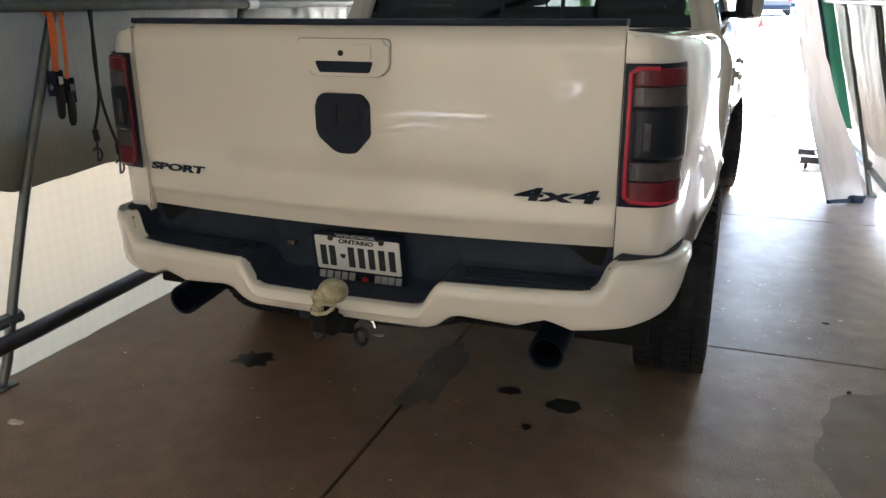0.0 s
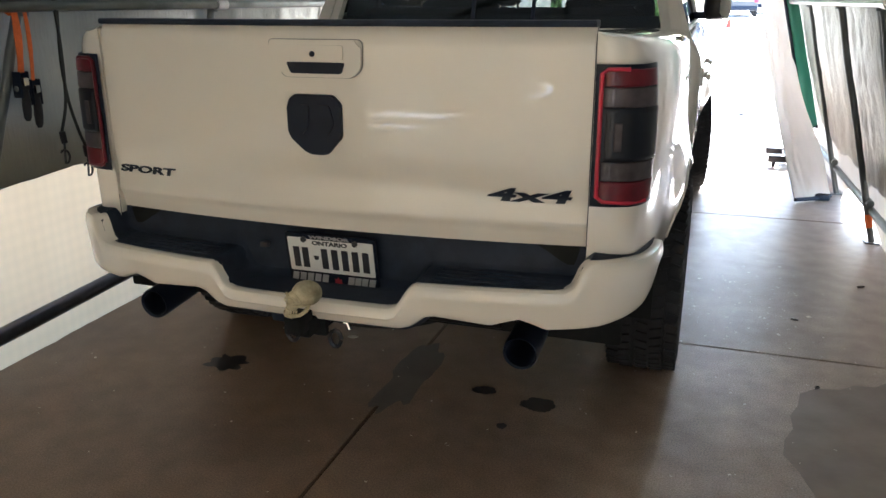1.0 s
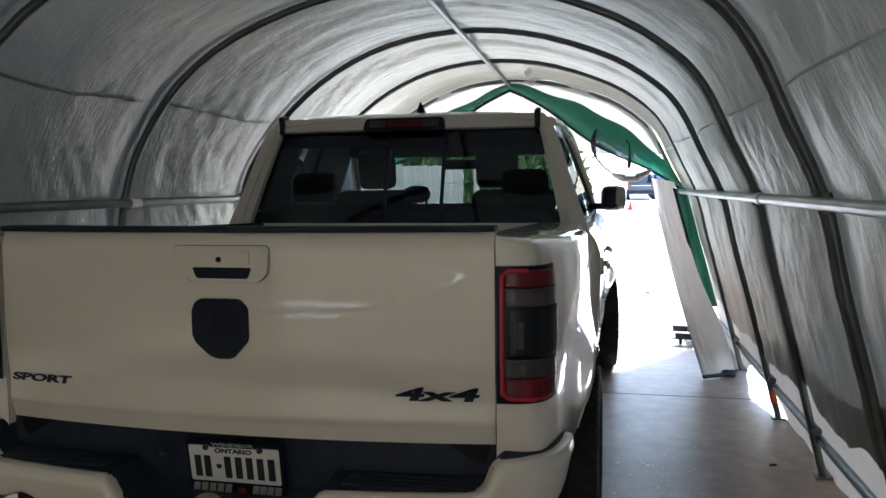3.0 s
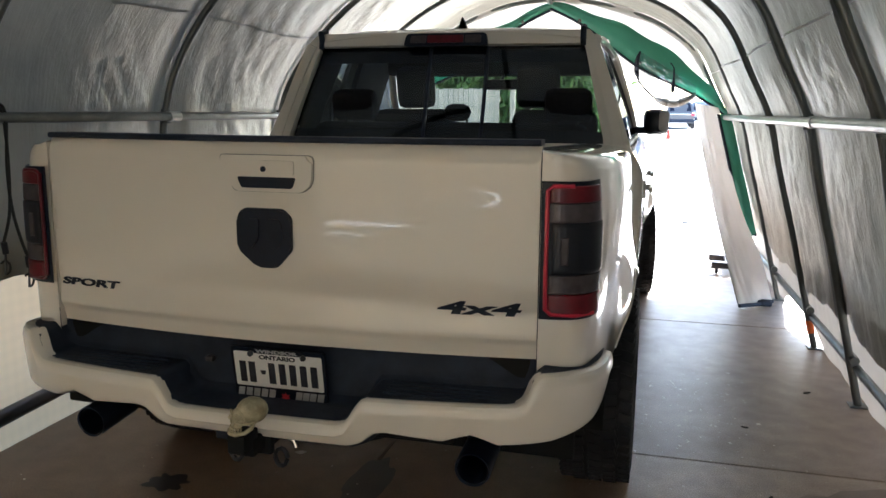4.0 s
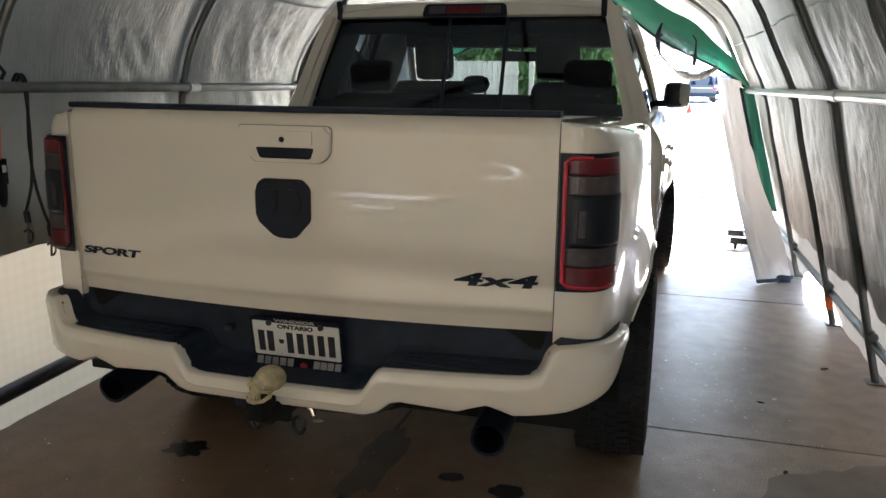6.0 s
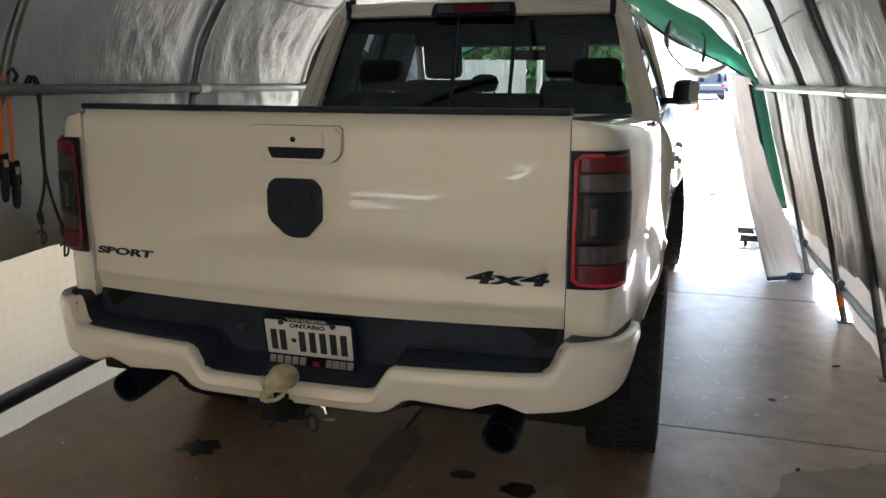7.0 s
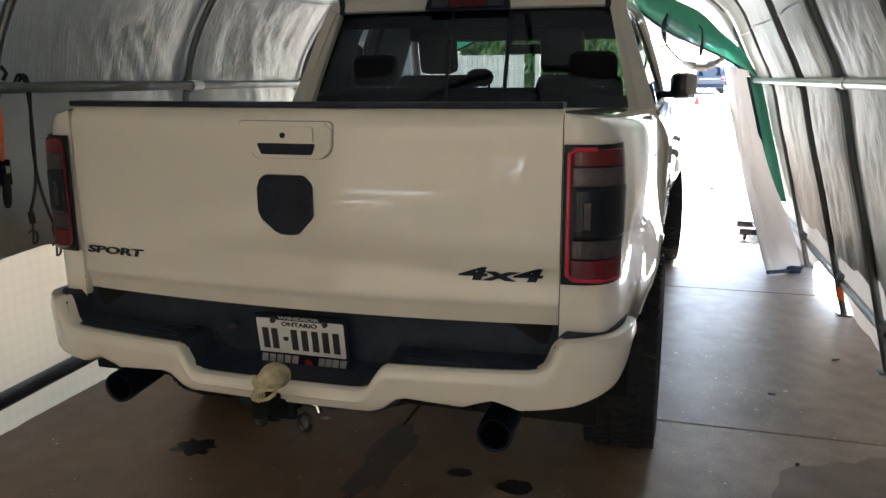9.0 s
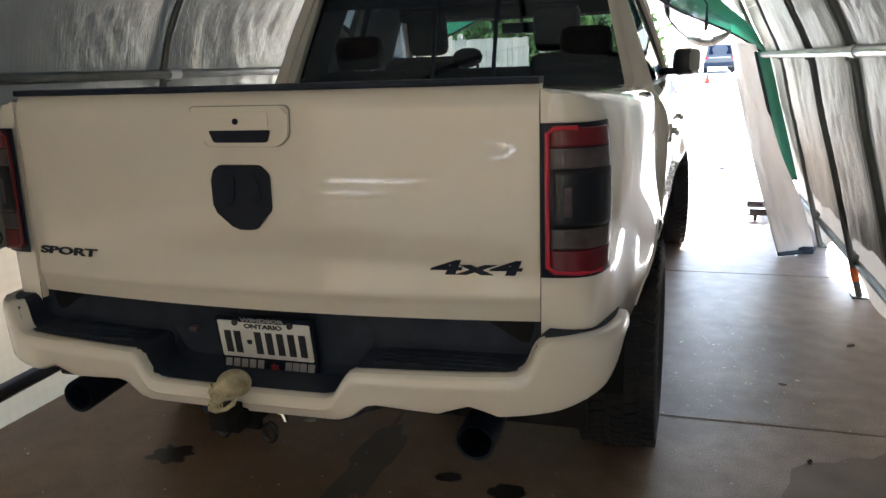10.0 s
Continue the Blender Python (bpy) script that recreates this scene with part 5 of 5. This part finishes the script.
    for v in shell.verts:
        v.co.x *= sign
    part("mirror_shell", shell, SIDING, mir, "pale outer mirror shell")
    part("mirror_cap", boxed(min(sign * 1.06, sign * 1.20), max(sign * 1.06, sign * 1.20), 3.96, 4.075, 1.38, 1.43, 0.02), CHROME, mir, "paler lower mirror cap")
    part("mirror_glass", boxed(min(sign * 1.04, sign * 1.17), max(sign * 1.04, sign * 1.17), 3.925, 3.934, 1.40, 1.545, 0.003), SMOKED_LENS, mir, "dark mirror glass")
    part("mirror_arm", boxed(min(sign * 0.95, sign * 1.06), max(sign * 0.95, sign * 1.06), 3.95, 4.02, 1.385, 1.435, 0.015), GLOSS_BLACK, mir)


cab_side(1)
cab_side(-1)


def front_end():
    def hood(a, b):
        x = (a * 2 - 1)
        y = 4.12 + 1.42 * b
        return (x * (0.95 - 0.10 * b ** 3), y, 1.375 - 0.07 * b - 0.10 * max(0, b - 0.8) ** 1.2 - 0.05 * x ** 4 + 0.025 * math.exp(-((abs(x) - 0.45) / 0.12) ** 2) * (1 - b))
    part("hood", thick(grid(hood, 40, 24), 0.02), PAINT, truck, "white hood")

    def nose(a, b):
        x = (a * 2 - 1)
        return (x * 0.92, 5.53 - 0.12 * x ** 4, 0.55 + 0.72 * b)
    part("grille", thick(grid(nose, 20, 8), 0.05), GLOSS_BLACK, truck, "black front grille")

    def screen(a, b):
        x = (a * 2 - 1)
        half = 0.92 - 0.15 * b
        return (x * half, 4.20 - 0.68 * b - 0.10 * x * x, 1.37 + 0.555 * b)
    part("windscreen", grid(screen, 16, 10), CLEAR, truck, "clear windscreen")
    part("firewall", boxed(-0.9, 0.9, 4.05, 4.15, 0.5, 1.33), UNDER, truck)
    part("dashboard", boxed(-0.88, 0.88, 3.62, 4.15, 1.02, 1.36, 0.06), SEAT, truck, "dark dashboard")
    part("cab_floor", boxed(-0.93, 0.93, 1.90, 4.15, 0.46, 0.54), UNDER, truck)
    part("cab_back_trim", boxed(-0.90, 0.90, 1.925, 1.99, 0.55, 1.37, 0.02), SEAT, truck)


front_end()


def seat(x0, x1, y, z_top, head, name):
    """A seat's cushion, leaning backrest and headrests."""
    bm = boxed(x0, x1, y - 0.02, y + 0.52, 0.72, 0.92, 0.05)
    cushion = part(name, bm, SEAT, truck, "black cloth seat")
    m = Matrix.Translation((0, y, 0.85)) @ Matrix.Rotation(radians(12), 4, "X") @ Matrix.Translation((0, -y, -0.85))
    part("backrest", boxed(x0, x1, y - 0.10, y + 0.06, 0.82, z_top, 0.06, m), SEAT, cushion)
    for hx, half, top in head:
        rest = boxed(hx - half, hx + half, y - 0.09, y + 0.03, z_top + 0.015, top, 0.045, m)
        part("headrest", rest, SEAT, cushion)
        for d in (-0.05, 0.05):
            part("headrest_post", tube(bmesh.new(), [m @ Vector((hx + d, y - 0.03, z_top - 0.03)), m @ Vector((hx + d, y - 0.03, z_top + 0.06))], 0.007, 6), CHROME, cushion)


seat(-0.78, 0.78, 2.20, 1.495, ((-0.52, 0.13, 1.68), (0.07, 0.075, 1.60), (0.67, 0.125, 1.685)), "rear_bench")
seat(-0.72, -0.17, 3.05, 1.57, ((-0.415, 0.125, 1.85),), "front_seat")
seat(0.22, 0.76, 3.05, 1.57, ((0.39, 0.135, 1.85),), "front_seat")


def cabin_bits():
    bm = boxed(-0.13, 0.13, 3.62, 3.66, 1.70, 1.775, 0.015)
    tube(bm, [(0, 3.66, 1.75), (0, 3.72, 1.83)], 0.012, 8)
    part("interior_mirror", bm, GLOSS_BLACK, truck, "black interior mirror")
    ring = [(-0.43 + 0.19 * math.cos(a), 3.52 + 0.06 * math.sin(a), 1.22 + 0.18 * math.sin(a)) for a in [2 * math.pi * k / 28 for k in range(29)]]
    part("steering_wheel", tube(bmesh.new(), ring, 0.016, 8), BLACK_PLASTIC, truck)
    part("overhead_console", boxed(-0.74, 0.74, 3.20, 3.42, 1.785, 1.90, 0.02), SEAT, truck, "dark overhead console")
    for sg in (-1, 1):
        m = Matrix.Translation((sg * 0.42, 3.50, 1.86)) @ Matrix.Rotation(radians(-30), 4, "X")
        part("sun_visor", boxed(-0.2, 0.2, -0.16, 0.0, -0.012, 0.012, 0.008, m), SEAT, truck)


cabin_bits()


# ---- wheels ----
def make_wheel(name):
    """Wheel with its axis along x, the outer face towards +x."""
    hub = bpy.data.objects.new(name, None)
    scene.collection.objects.link(hub)
    hub.parent = truck
    R, W = WHEEL_R, 0.142
    prof = [(-W * 0.78, 0.265), (-W, 0.30), (-W, 0.345), (-W * 0.96, 0.378), (-W * 0.82, 0.397), (-W * 0.4, R), (0, R + 0.002), (W * 0.4, R), (W * 0.82, 0.397), (W * 0.96, 0.378), (W, 0.345), (W, 0.30), (W * 0.78, 0.265)]
    tyre = part("tyre", lathe(bmesh.new(), prof, 64, Matrix()), RUBBER, hub, "black rubber tyre")
    bm = bmesh.new()
    for k in range(56):
        for row, x in enumerate((-0.112, -0.060, 0.0, 0.060, 0.112)):
            a = 2 * math.pi * (k + 0.5 * (row % 2)) / 56
            rr = R - 0.006 if abs(x) > 0.1 else R
            m = Matrix.Rotation(a, 4, "X") @ Matrix.Translation((x, 0, rr)) @ Matrix.Rotation(0.25 * (1 if row % 2 else -1), 4, "Z")
            r = bmesh.ops.create_cube(bm, size=1.0)
            for v in r["verts"]:
                v.co = m @ Vector((v.co.x * 0.044, v.co.y * 0.032, v.co.z * 0.016))
    part("tread", bm, RUBBER, tyre, smooth=False)
    prof = [(-0.12, 0.255), (-0.12, 0.272), (0.10, 0.272), (0.118, 0.280), (0.122, 0.268), (0.10, 0.250)]
    rim = part("rim", lathe(bmesh.new(), prof, 48, Matrix()), GLOSS_BLACK, hub, "black alloy rim")
    part("hub_cap", tube(bmesh.new(), [(0.02, 0, 0), (0.085, 0, 0), (0.095, 0, 0)], [0.075, 0.07, 0.05], 20), GLOSS_BLACK, rim)
    for k in range(6):
        for d in (-0.16, 0.16):
            bm = bmesh.new()
            m = Matrix.Rotation(2 * math.pi * k / 6 + d, 4, "X")
            tube(bm, [m @ Vector((0.065, -d * 0.15, 0.05)), m @ Vector((0.10, -d * 0.05, 0.16)), m @ Vector((0.108, 0, 0.262))], [0.022, 0.018, 0.020], 6)
            part("spoke", bm, CHROME if d > 0 else GLOSS_BLACK, rim, "machined bright spoke edge" if d > 0 else "")
    part("brake_disc", tube(bmesh.new(), [(-0.02, 0, 0), (0.01, 0, 0)], 0.17, 32), DARK_METAL, hub)
    return hub


wheel = make_wheel("wheel")
wheel.matrix_basis = pose(0.952, WHEEL_Y, WHEEL_R)
copy_thing(wheel, pose(0.985, 4.77, WHEEL_R, 0, 0, 6))
copy_thing(wheel, pose(-0.952, WHEEL_Y, WHEEL_R, 0, 0, 180))
copy_thing(wheel, pose(-0.985, 4.77, WHEEL_R, 0, 0, 186))


def underside():
    for sg in (-1, 1):
        part("frame_rail", boxed(sg * 0.46 - 0.05, sg * 0.46 + 0.05, 0.06, 5.3, 0.52, 0.66, 0.01), UNDER, truck)
    part("rear_axle", tube(bmesh.new(), [(-0.76, WHEEL_Y, 0.405), (-0.15, WHEEL_Y, 0.405), (0, WHEEL_Y, 0.405), (0.15, WHEEL_Y, 0.405), (0.76, WHEEL_Y, 0.405)], [0.05, 0.055, 0.14, 0.055, 0.05], 12), UNDER, truck)
    part("front_axle", tube(bmesh.new(), [(-0.76, 4.77, 0.405), (0.76, 4.77, 0.405)], 0.05, 10), UNDER, truck)
    m = Matrix.Translation((0, 0.50, 0.52)) @ Matrix.Rotation(radians(90), 4, "Y")
    prof = [(-0.11, 0.2), (-0.12, 0.33), (-0.08, 0.375), (0.08, 0.375), (0.12, 0.33), (0.11, 0.2)]
    part("spare_tyre", lathe(bmesh.new(), prof, 40, m), RUBBER, truck, "spare tyre hung under the bed")
    part("underbody", boxed(-0.80, 0.80, 1.6, 5.2, 0.44, 0.54), UNDER, truck)
    part("bed_underside", boxed(-0.80, 0.80, 0.03, 1.84, 0.76, 0.86), UNDER, truck)


underside()

# ---- outside ----
def far_car(at, paint, label, red):
    """A parked car seen from behind, far down the street."""
    car = tagged(empty("parked_car", at), label, "car", "cars on the street")
    L, W = 4.6, 1.84
    prof = [(0.0, 0.42), (0.0, 0.98), (0.12, 1.08), (0.55, 1.66), (0.9, 1.72), (2.3, 1.70), (3.1, 1.12), (4.4, 0.95), (4.6, 0.75), (4.6, 0.40)]

    def f(a, b):
        p = along(prof, a)
        x = (b * 2 - 1)
        k = 1 - 0.16 * max(0, p.y - 1.0) / 0.7 - 0.08 * abs(x) ** 8
        return (x * W / 2 * k, p.x + 0.06 * x * x, p.y - 0.05 * x ** 6)
    bm = grid(f, 50, 16)
    rim = [e for e in bm.edges if e.is_boundary]
    out = bmesh.ops.extrude_edge_only(bm, edges=rim)
    for v in [g for g in out["geom"] if isinstance(g, bmesh.types.BMVert)]:
        v.co.z = min(v.co.z, 0.36)
    part("body", bm, paint, car)
    pane = bmesh.new()
    vs = [pane.verts.new(c) for c in ((-0.66, 0.16, 1.12), (0.66, 0.16, 1.12), (0.56, 0.50, 1.60), (-0.56, 0.50, 1.60))]
    pane.faces.new(vs)
    part("rear_window", thick(pane, 0.02), GLOSS_BLACK, car)
    for sg in (-1, 1):
        part("tail_lamp", boxed(sg * 0.78 - 0.11, sg * 0.78 + 0.11, -0.04, 0.10, 0.82, 0.98, 0.02), red, car, "red tail lamp")
        for y in (0.9, 3.6):
            m = Matrix.Translation((sg * 0.80, y, 0.33))
            part("wheel", lathe(bmesh.new(), [(-0.1, 0.0), (-0.11, 0.3), (-0.08, 0.335), (0.08, 0.335), (0.11, 0.3), (0.1, 0.0)], 24, m), RUBBER, car)
    part("bumper", boxed(-0.88, 0.88, -0.06, 0.10, 0.40, 0.62, 0.04), BLACK_PLASTIC, car)
    part("bright_trim", boxed(-0.62, 0.62, -0.03, 0.02, 0.90, 0.95, 0.01), CHROME, car)
    return car


far_car((2.45, 50.0, ground_height(50.0)), CAR_DARK, "dark grey parked car far down the street", RED_GUIDE)
far_car((4.1, 56.0, ground_height(56.0)), CAR_SILVER, "silver parked car far down the street", RED_GUIDE)


def traffic_cone(at):
    bm = tube(bmesh.new(), [(0, 0, 0.03), (0, 0, 0.22), (0, 0, 0.42)], [0.13, 0.08, 0.03], 16)
    box(bm, -0.2, 0.2, -0.2, 0.2, 0.0, 0.035, 0.01)
    ob = thing("traffic_cone", bm, CONE_RED, "red plastic cone standing on the driveway", "traffic cone")
    ob.location = at


traffic_cone((1.62, 36.0, ground_height(36.0)))


def hand_dolly():
    """Low dolly with two dark bars on castors just outside the mouth."""
    ob = tagged(empty("wheel_dolly", (1.86, 5.75, 0.0)), "low dark steel wheel dolly on castors", "dolly")
    for y, z in ((0.0, 0.09), (0.42, 0.09)):
        part("bar", boxed(-0.16, 0.22, y - 0.05, y + 0.05, z - 0.03, z + 0.03, 0.006), DARK_METAL, ob)
        for x in (-0.11, 0.16):
            m = Matrix.Translation((x, y, 0.045))
            part("castor", lathe(bmesh.new(), [(-0.015, 0.01), (-0.015, 0.04), (0, 0.045), (0.015, 0.04), (0.015, 0.01)], 16, m), DARK_METAL, ob)
    part("bar", boxed(-0.02, 0.06, 0.0, 0.42, 0.08, 0.11, 0.006), DARK_METAL, ob)


hand_dolly()


def thin_post():
    bm = tube(bmesh.new(), [(0, 0, 0), (0, 0, 1.05)], 0.008, 8)
    box(bm, -0.05, 0.05, -0.05, 0.05, 0.0, 0.02, 0.004)
    ob = thing("marker_post", bm, DARK_METAL, "thin upright metal stake beside the driveway", "post")
    ob.location = (1.58, 9.6, ground_height(9.6))


thin_post()


def fence():
    ob = tagged(empty("fence", (0, 0, 0)), "weathered pale wooden board fence", "fence")
    y, z0 = 15.0, ground_height(15.0)
    board = None
    for k in range(61):
        x = -9.2 + 0.115 * k
        if board is None:
            bm = boxed(-0.053, 0.053, -0.01, 0.01, 0.0, 1.95, 0.003)
            board = part("board", bm, WOOD, ob, smooth=False)
            me = board.data
            board.location = (x, y, z0 + 0.03)
        else:
            b = new("board", me)
            b.parent = ob
            b.location = (x, y + 0.006 * math.sin(k * 2.1), z0 + 0.03 + 0.012 * math.sin(k * 3.7))
    for k in range(5):
        x = -9.2 + 1.81 * k
        part("post", boxed(x - 0.05, x + 0.05, y + 0.02, y + 0.12, z0, z0 + 2.1, 0.005), WOOD, ob, smooth=False)
    for z in (0.3, 1.0, 1.7):
        part("rail", boxed(-9.25, -2.24, y + 0.012, y + 0.05, z0 + z, z0 + z + 0.09, 0.004), WOOD, ob, smooth=False)


fence()


def tree(at, height, spread, seed, label, count=2600):
    rnd = random.Random(seed)
    ob = tagged(empty("tree", at), label, "tree")
    bm = tube(bmesh.new(), [(0, 0, 0), (0.05, 0.02, height * 0.25), (0.0, 0.1, height * 0.55)], [0.2, 0.15, 0.08], 10)
    ends = []
    for k in range(9):
        a = 2.4 * k
        h = height * (0.06 + 0.06 * k)
        e = Vector((math.cos(a) * spread * 0.65, math.sin(a) * spread * 0.65, h + height * 0.22))
        tube(bm, [(0.02, 0.05, h), tuple(e * 0.5 + Vector((0, 0, h * 0.5))), tuple(e)], [0.07, 0.045, 0.015], 6)
        ends.append(e)
    part("trunk", bm, BARK, ob)
    bm = bmesh.new()
    for k in range(count):
        c = rnd.choice(ends)
        p = c + Vector((rnd.gauss(0, spread * 0.30), rnd.gauss(0, spread * 0.30), rnd.gauss(0, height * 0.12)))
        s = rnd.uniform(0.08, 0.20)
        m = Matrix.Translation(p) @ Euler((rnd.uniform(0, 6.3), rnd.uniform(0, 6.3), rnd.uniform(0, 6.3))).to_matrix().to_4x4()
        vs = [bm.verts.new(m @ Vector(c2)) for c2 in ((-s, 0, 0), (0, -s * 0.5, s * 0.2), (s, 0, 0), (0, s * 0.5, s * 0.2))]
        bm.faces.new(vs)
    part("crown", bm, LEAF, ob, smooth=False)


tree((-4.4, 18.5, 0.1), 5.5, 2.0, 3, "leafy green tree behind the board fence", 9000)
tree((-7.6, 19.5, 0.1), 6.0, 2.2, 4, "leafy green tree behind the board fence", 7000)
tree((-2.0, 21.0, 0.1), 4.6, 1.7, 5, "leafy green tree beyond the fence's end", 8000)


def bush(at, r, seed, label):
    rnd = random.Random(seed)
    bm = bmesh.new()
    for k in range(1500):
        d = Vector((rnd.gauss(0, 1), rnd.gauss(0, 1), abs(rnd.gauss(0, 1)))).normalized() * r * rnd.uniform(0.35, 1.0) ** 0.5
        s = rnd.uniform(0.04, 0.09)
        m = Matrix.Translation(d) @ Euler((rnd.uniform(0, 6.3), rnd.uniform(0, 6.3), 0)).to_matrix().to_4x4()
        bm.faces.new([bm.verts.new(m @ Vector(c2)) for c2 in ((-s, 0, 0), (0, -s * 0.5, s * 0.2), (s, 0, 0), (0, s * 0.5, s * 0.2))])
    ob = thing("bush", bm, LEAF, label, "bush", smooth=False)
    ob.location = at


bush((-1.7, 15.6, 0.05), 0.95, 8, "green leafy bush at the end of the fence")


def house(at, w, d, h, label):
    ob = tagged(empty("house", at), label, "house")
    part("wall", boxed(-w / 2, w / 2, 0, d, 0, h), SIDING, ob, smooth=False)
    bm = bmesh.new()
    o = 0.4
    pts = [(-w / 2 - o, h - 0.1), (0, h + 1.7), (w / 2 + o, h - 0.1), (w / 2 + o, h - 0.3), (0, h + 1.5), (-w / 2 - o, h - 0.3)]
    a = [bm.verts.new((x, -o, z)) for x, z in pts]
    b = [bm.verts.new((x, d + o, z)) for x, z in pts]
    bm.faces.new(a)
    bm.faces.new(b[::-1])
    for i in range(6):
        bm.faces.new((a[i], b[i], b[(i + 1) % 6], a[(i + 1) % 6]))
    part("roof", bm, ROOFING, ob, smooth=False)
    for x in (-w * 0.28, w * 0.28):
        wdw = part("window", boxed(x - 0.55, x + 0.55, -0.06, 0.02, 0.95, 2.1, 0.01), PLATE_WHITE, ob, smooth=False)
        for dx in (-0.26, 0.26):
            part("pane", boxed(x + dx - 0.22, x + dx + 0.22, -0.075, -0.055, 1.03, 2.02), GLOSS_BLACK, wdw, smooth=False)


house((-12.5, 23.0, 0.1), 8.0, 7.0, 2.7, "pale sided house with a dark shingle roof")

# ---- floor marks ----
slab_floor()


def blot(name, at, rx, ry, mat, label, category, seed, lobes=3.0, amp=0.3, kind=""):
    bm = bmesh.new()
    rim = []
    for k in range(40):
        a = 2 * math.pi * k / 40
        n = 1 + amp * noise.noise(Vector((math.cos(a) * lobes * 0.5, math.sin(a) * lobes * 0.5, seed))) + 0.1 * noise.noise(Vector((math.cos(a) * 4, math.sin(a) * 4, seed + 5)))
        rim.append(bm.verts.new((rx * n * math.cos(a), ry * n * math.sin(a), 0.0)))
    bm.faces.new(rim)
    ob = thing(name, bm, mat, label, category, kind=kind, smooth=False)
    ob.location = at


blot("oil_stain", (0.60, 0.53, 0.0015), 0.070, 0.055, STAIN, "dark oil stain on the concrete", "stain", 1.0)
blot("oil_stain", (-0.78, 0.48, 0.0015), 0.085, 0.075, STAIN, "dark oil stain on the concrete", "stain", 2.0, 5, 0.6)
blot("oil_stain", (0.50, 0.33, 0.0015), 0.02, 0.02, STAIN, "small dark oil drop on the concrete", "stain", 3.0)
blot("oil_stain", (0.36, 0.58, 0.0015), 0.05, 0.035, STAIN, "small dark oil drop on the concrete", "stain", 3.6)
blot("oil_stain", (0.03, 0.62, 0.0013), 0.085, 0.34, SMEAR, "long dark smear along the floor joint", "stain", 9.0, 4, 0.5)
blot("damp_patch", (2.02, 0.55, 0.0012), 0.55, 0.68, DAMP, "damp darker patch on the concrete", "damp patch", 4.0, 3, 0.35, "structure")
blot("oil_stain", (-0.22, -0.60, 0.0015), 0.02, 0.018, STAIN, "small dark oil drop on the concrete", "stain", 6.0)
blot("pebble_mark", (-1.32, -0.30, 0.0015), 0.035, 0.02, LITTER, "pale scrape on the concrete", "stain", 7.0)


def curled_leaf(at, s, mat, turn, label):
    def f(a, b):
        x, y = (a - 0.5) * 2, (b - 0.5) * 2
        w = math.sqrt(max(0, 1 - x * x)) * 0.55 + 0.02
        return (x * s, y * w * s, 0.004 + s * 0.35 * (y * y * 0.6 + x * x * 0.4) + 0.002)
    ob = thing("dry_leaf", thick(grid(f, 8, 4), 0.0015), mat, label, "leaf", "leaves on the floor")
    ob.matrix_world = pose(*at, 0, 0, turn)


curled_leaf((2.005, 2.36, 0.0), 0.024, DARK_LEAF, 30, "dark curled dry leaf on the concrete")
curled_leaf((1.647, 1.007, 0.0), 0.016, DARK_LEAF, 70, "small dark dry leaf on the concrete")
curled_leaf((-0.36, 0.88, 0.0), 0.026, LITTER, 15, "pale curled dry leaf on the concrete")
curled_leaf((1.62, 1.75, 0.0), 0.018, DARK_LEAF, 170, "thin dark twig leaf on the concrete")


def litter():
    """Scattered chips of paper, petals and grit."""
    rnd = random.Random(11)
    bm = bmesh.new()
    for k in range(420):
        if k < 190:
            x, y = rnd.gauss(1.38, 0.22), rnd.gauss(1.85, 0.45)
        else:
            x, y = rnd.uniform(-1.5, 2.1), rnd.uniform(-1.6, 4.0)
        s = rnd.uniform(0.0025, 0.007) * (2.2 if rnd.random() < 0.08 else 1)
        m = Matrix.Translation((x, y, 0.002)) @ Euler((rnd.uniform(-0.15, 0.15), rnd.uniform(-0.15, 0.15), rnd.uniform(0, 6.3))).to_matrix().to_4x4()
        k2 = rnd.uniform(0.3, 0.9)
        bm.faces.new([bm.verts.new(m @ Vector(c)) for c in ((-s, -s * k2, 0.001), (s, -s * k2 * 0.6, 0), (s * 0.8, s * k2, 0.002), (-s * 0.7, s * k2, 0))])
    thing("floor_litter", bm, LITTER, "scattered pale chips and grit on the concrete", "litter", kind="stuff", smooth=False)


litter()
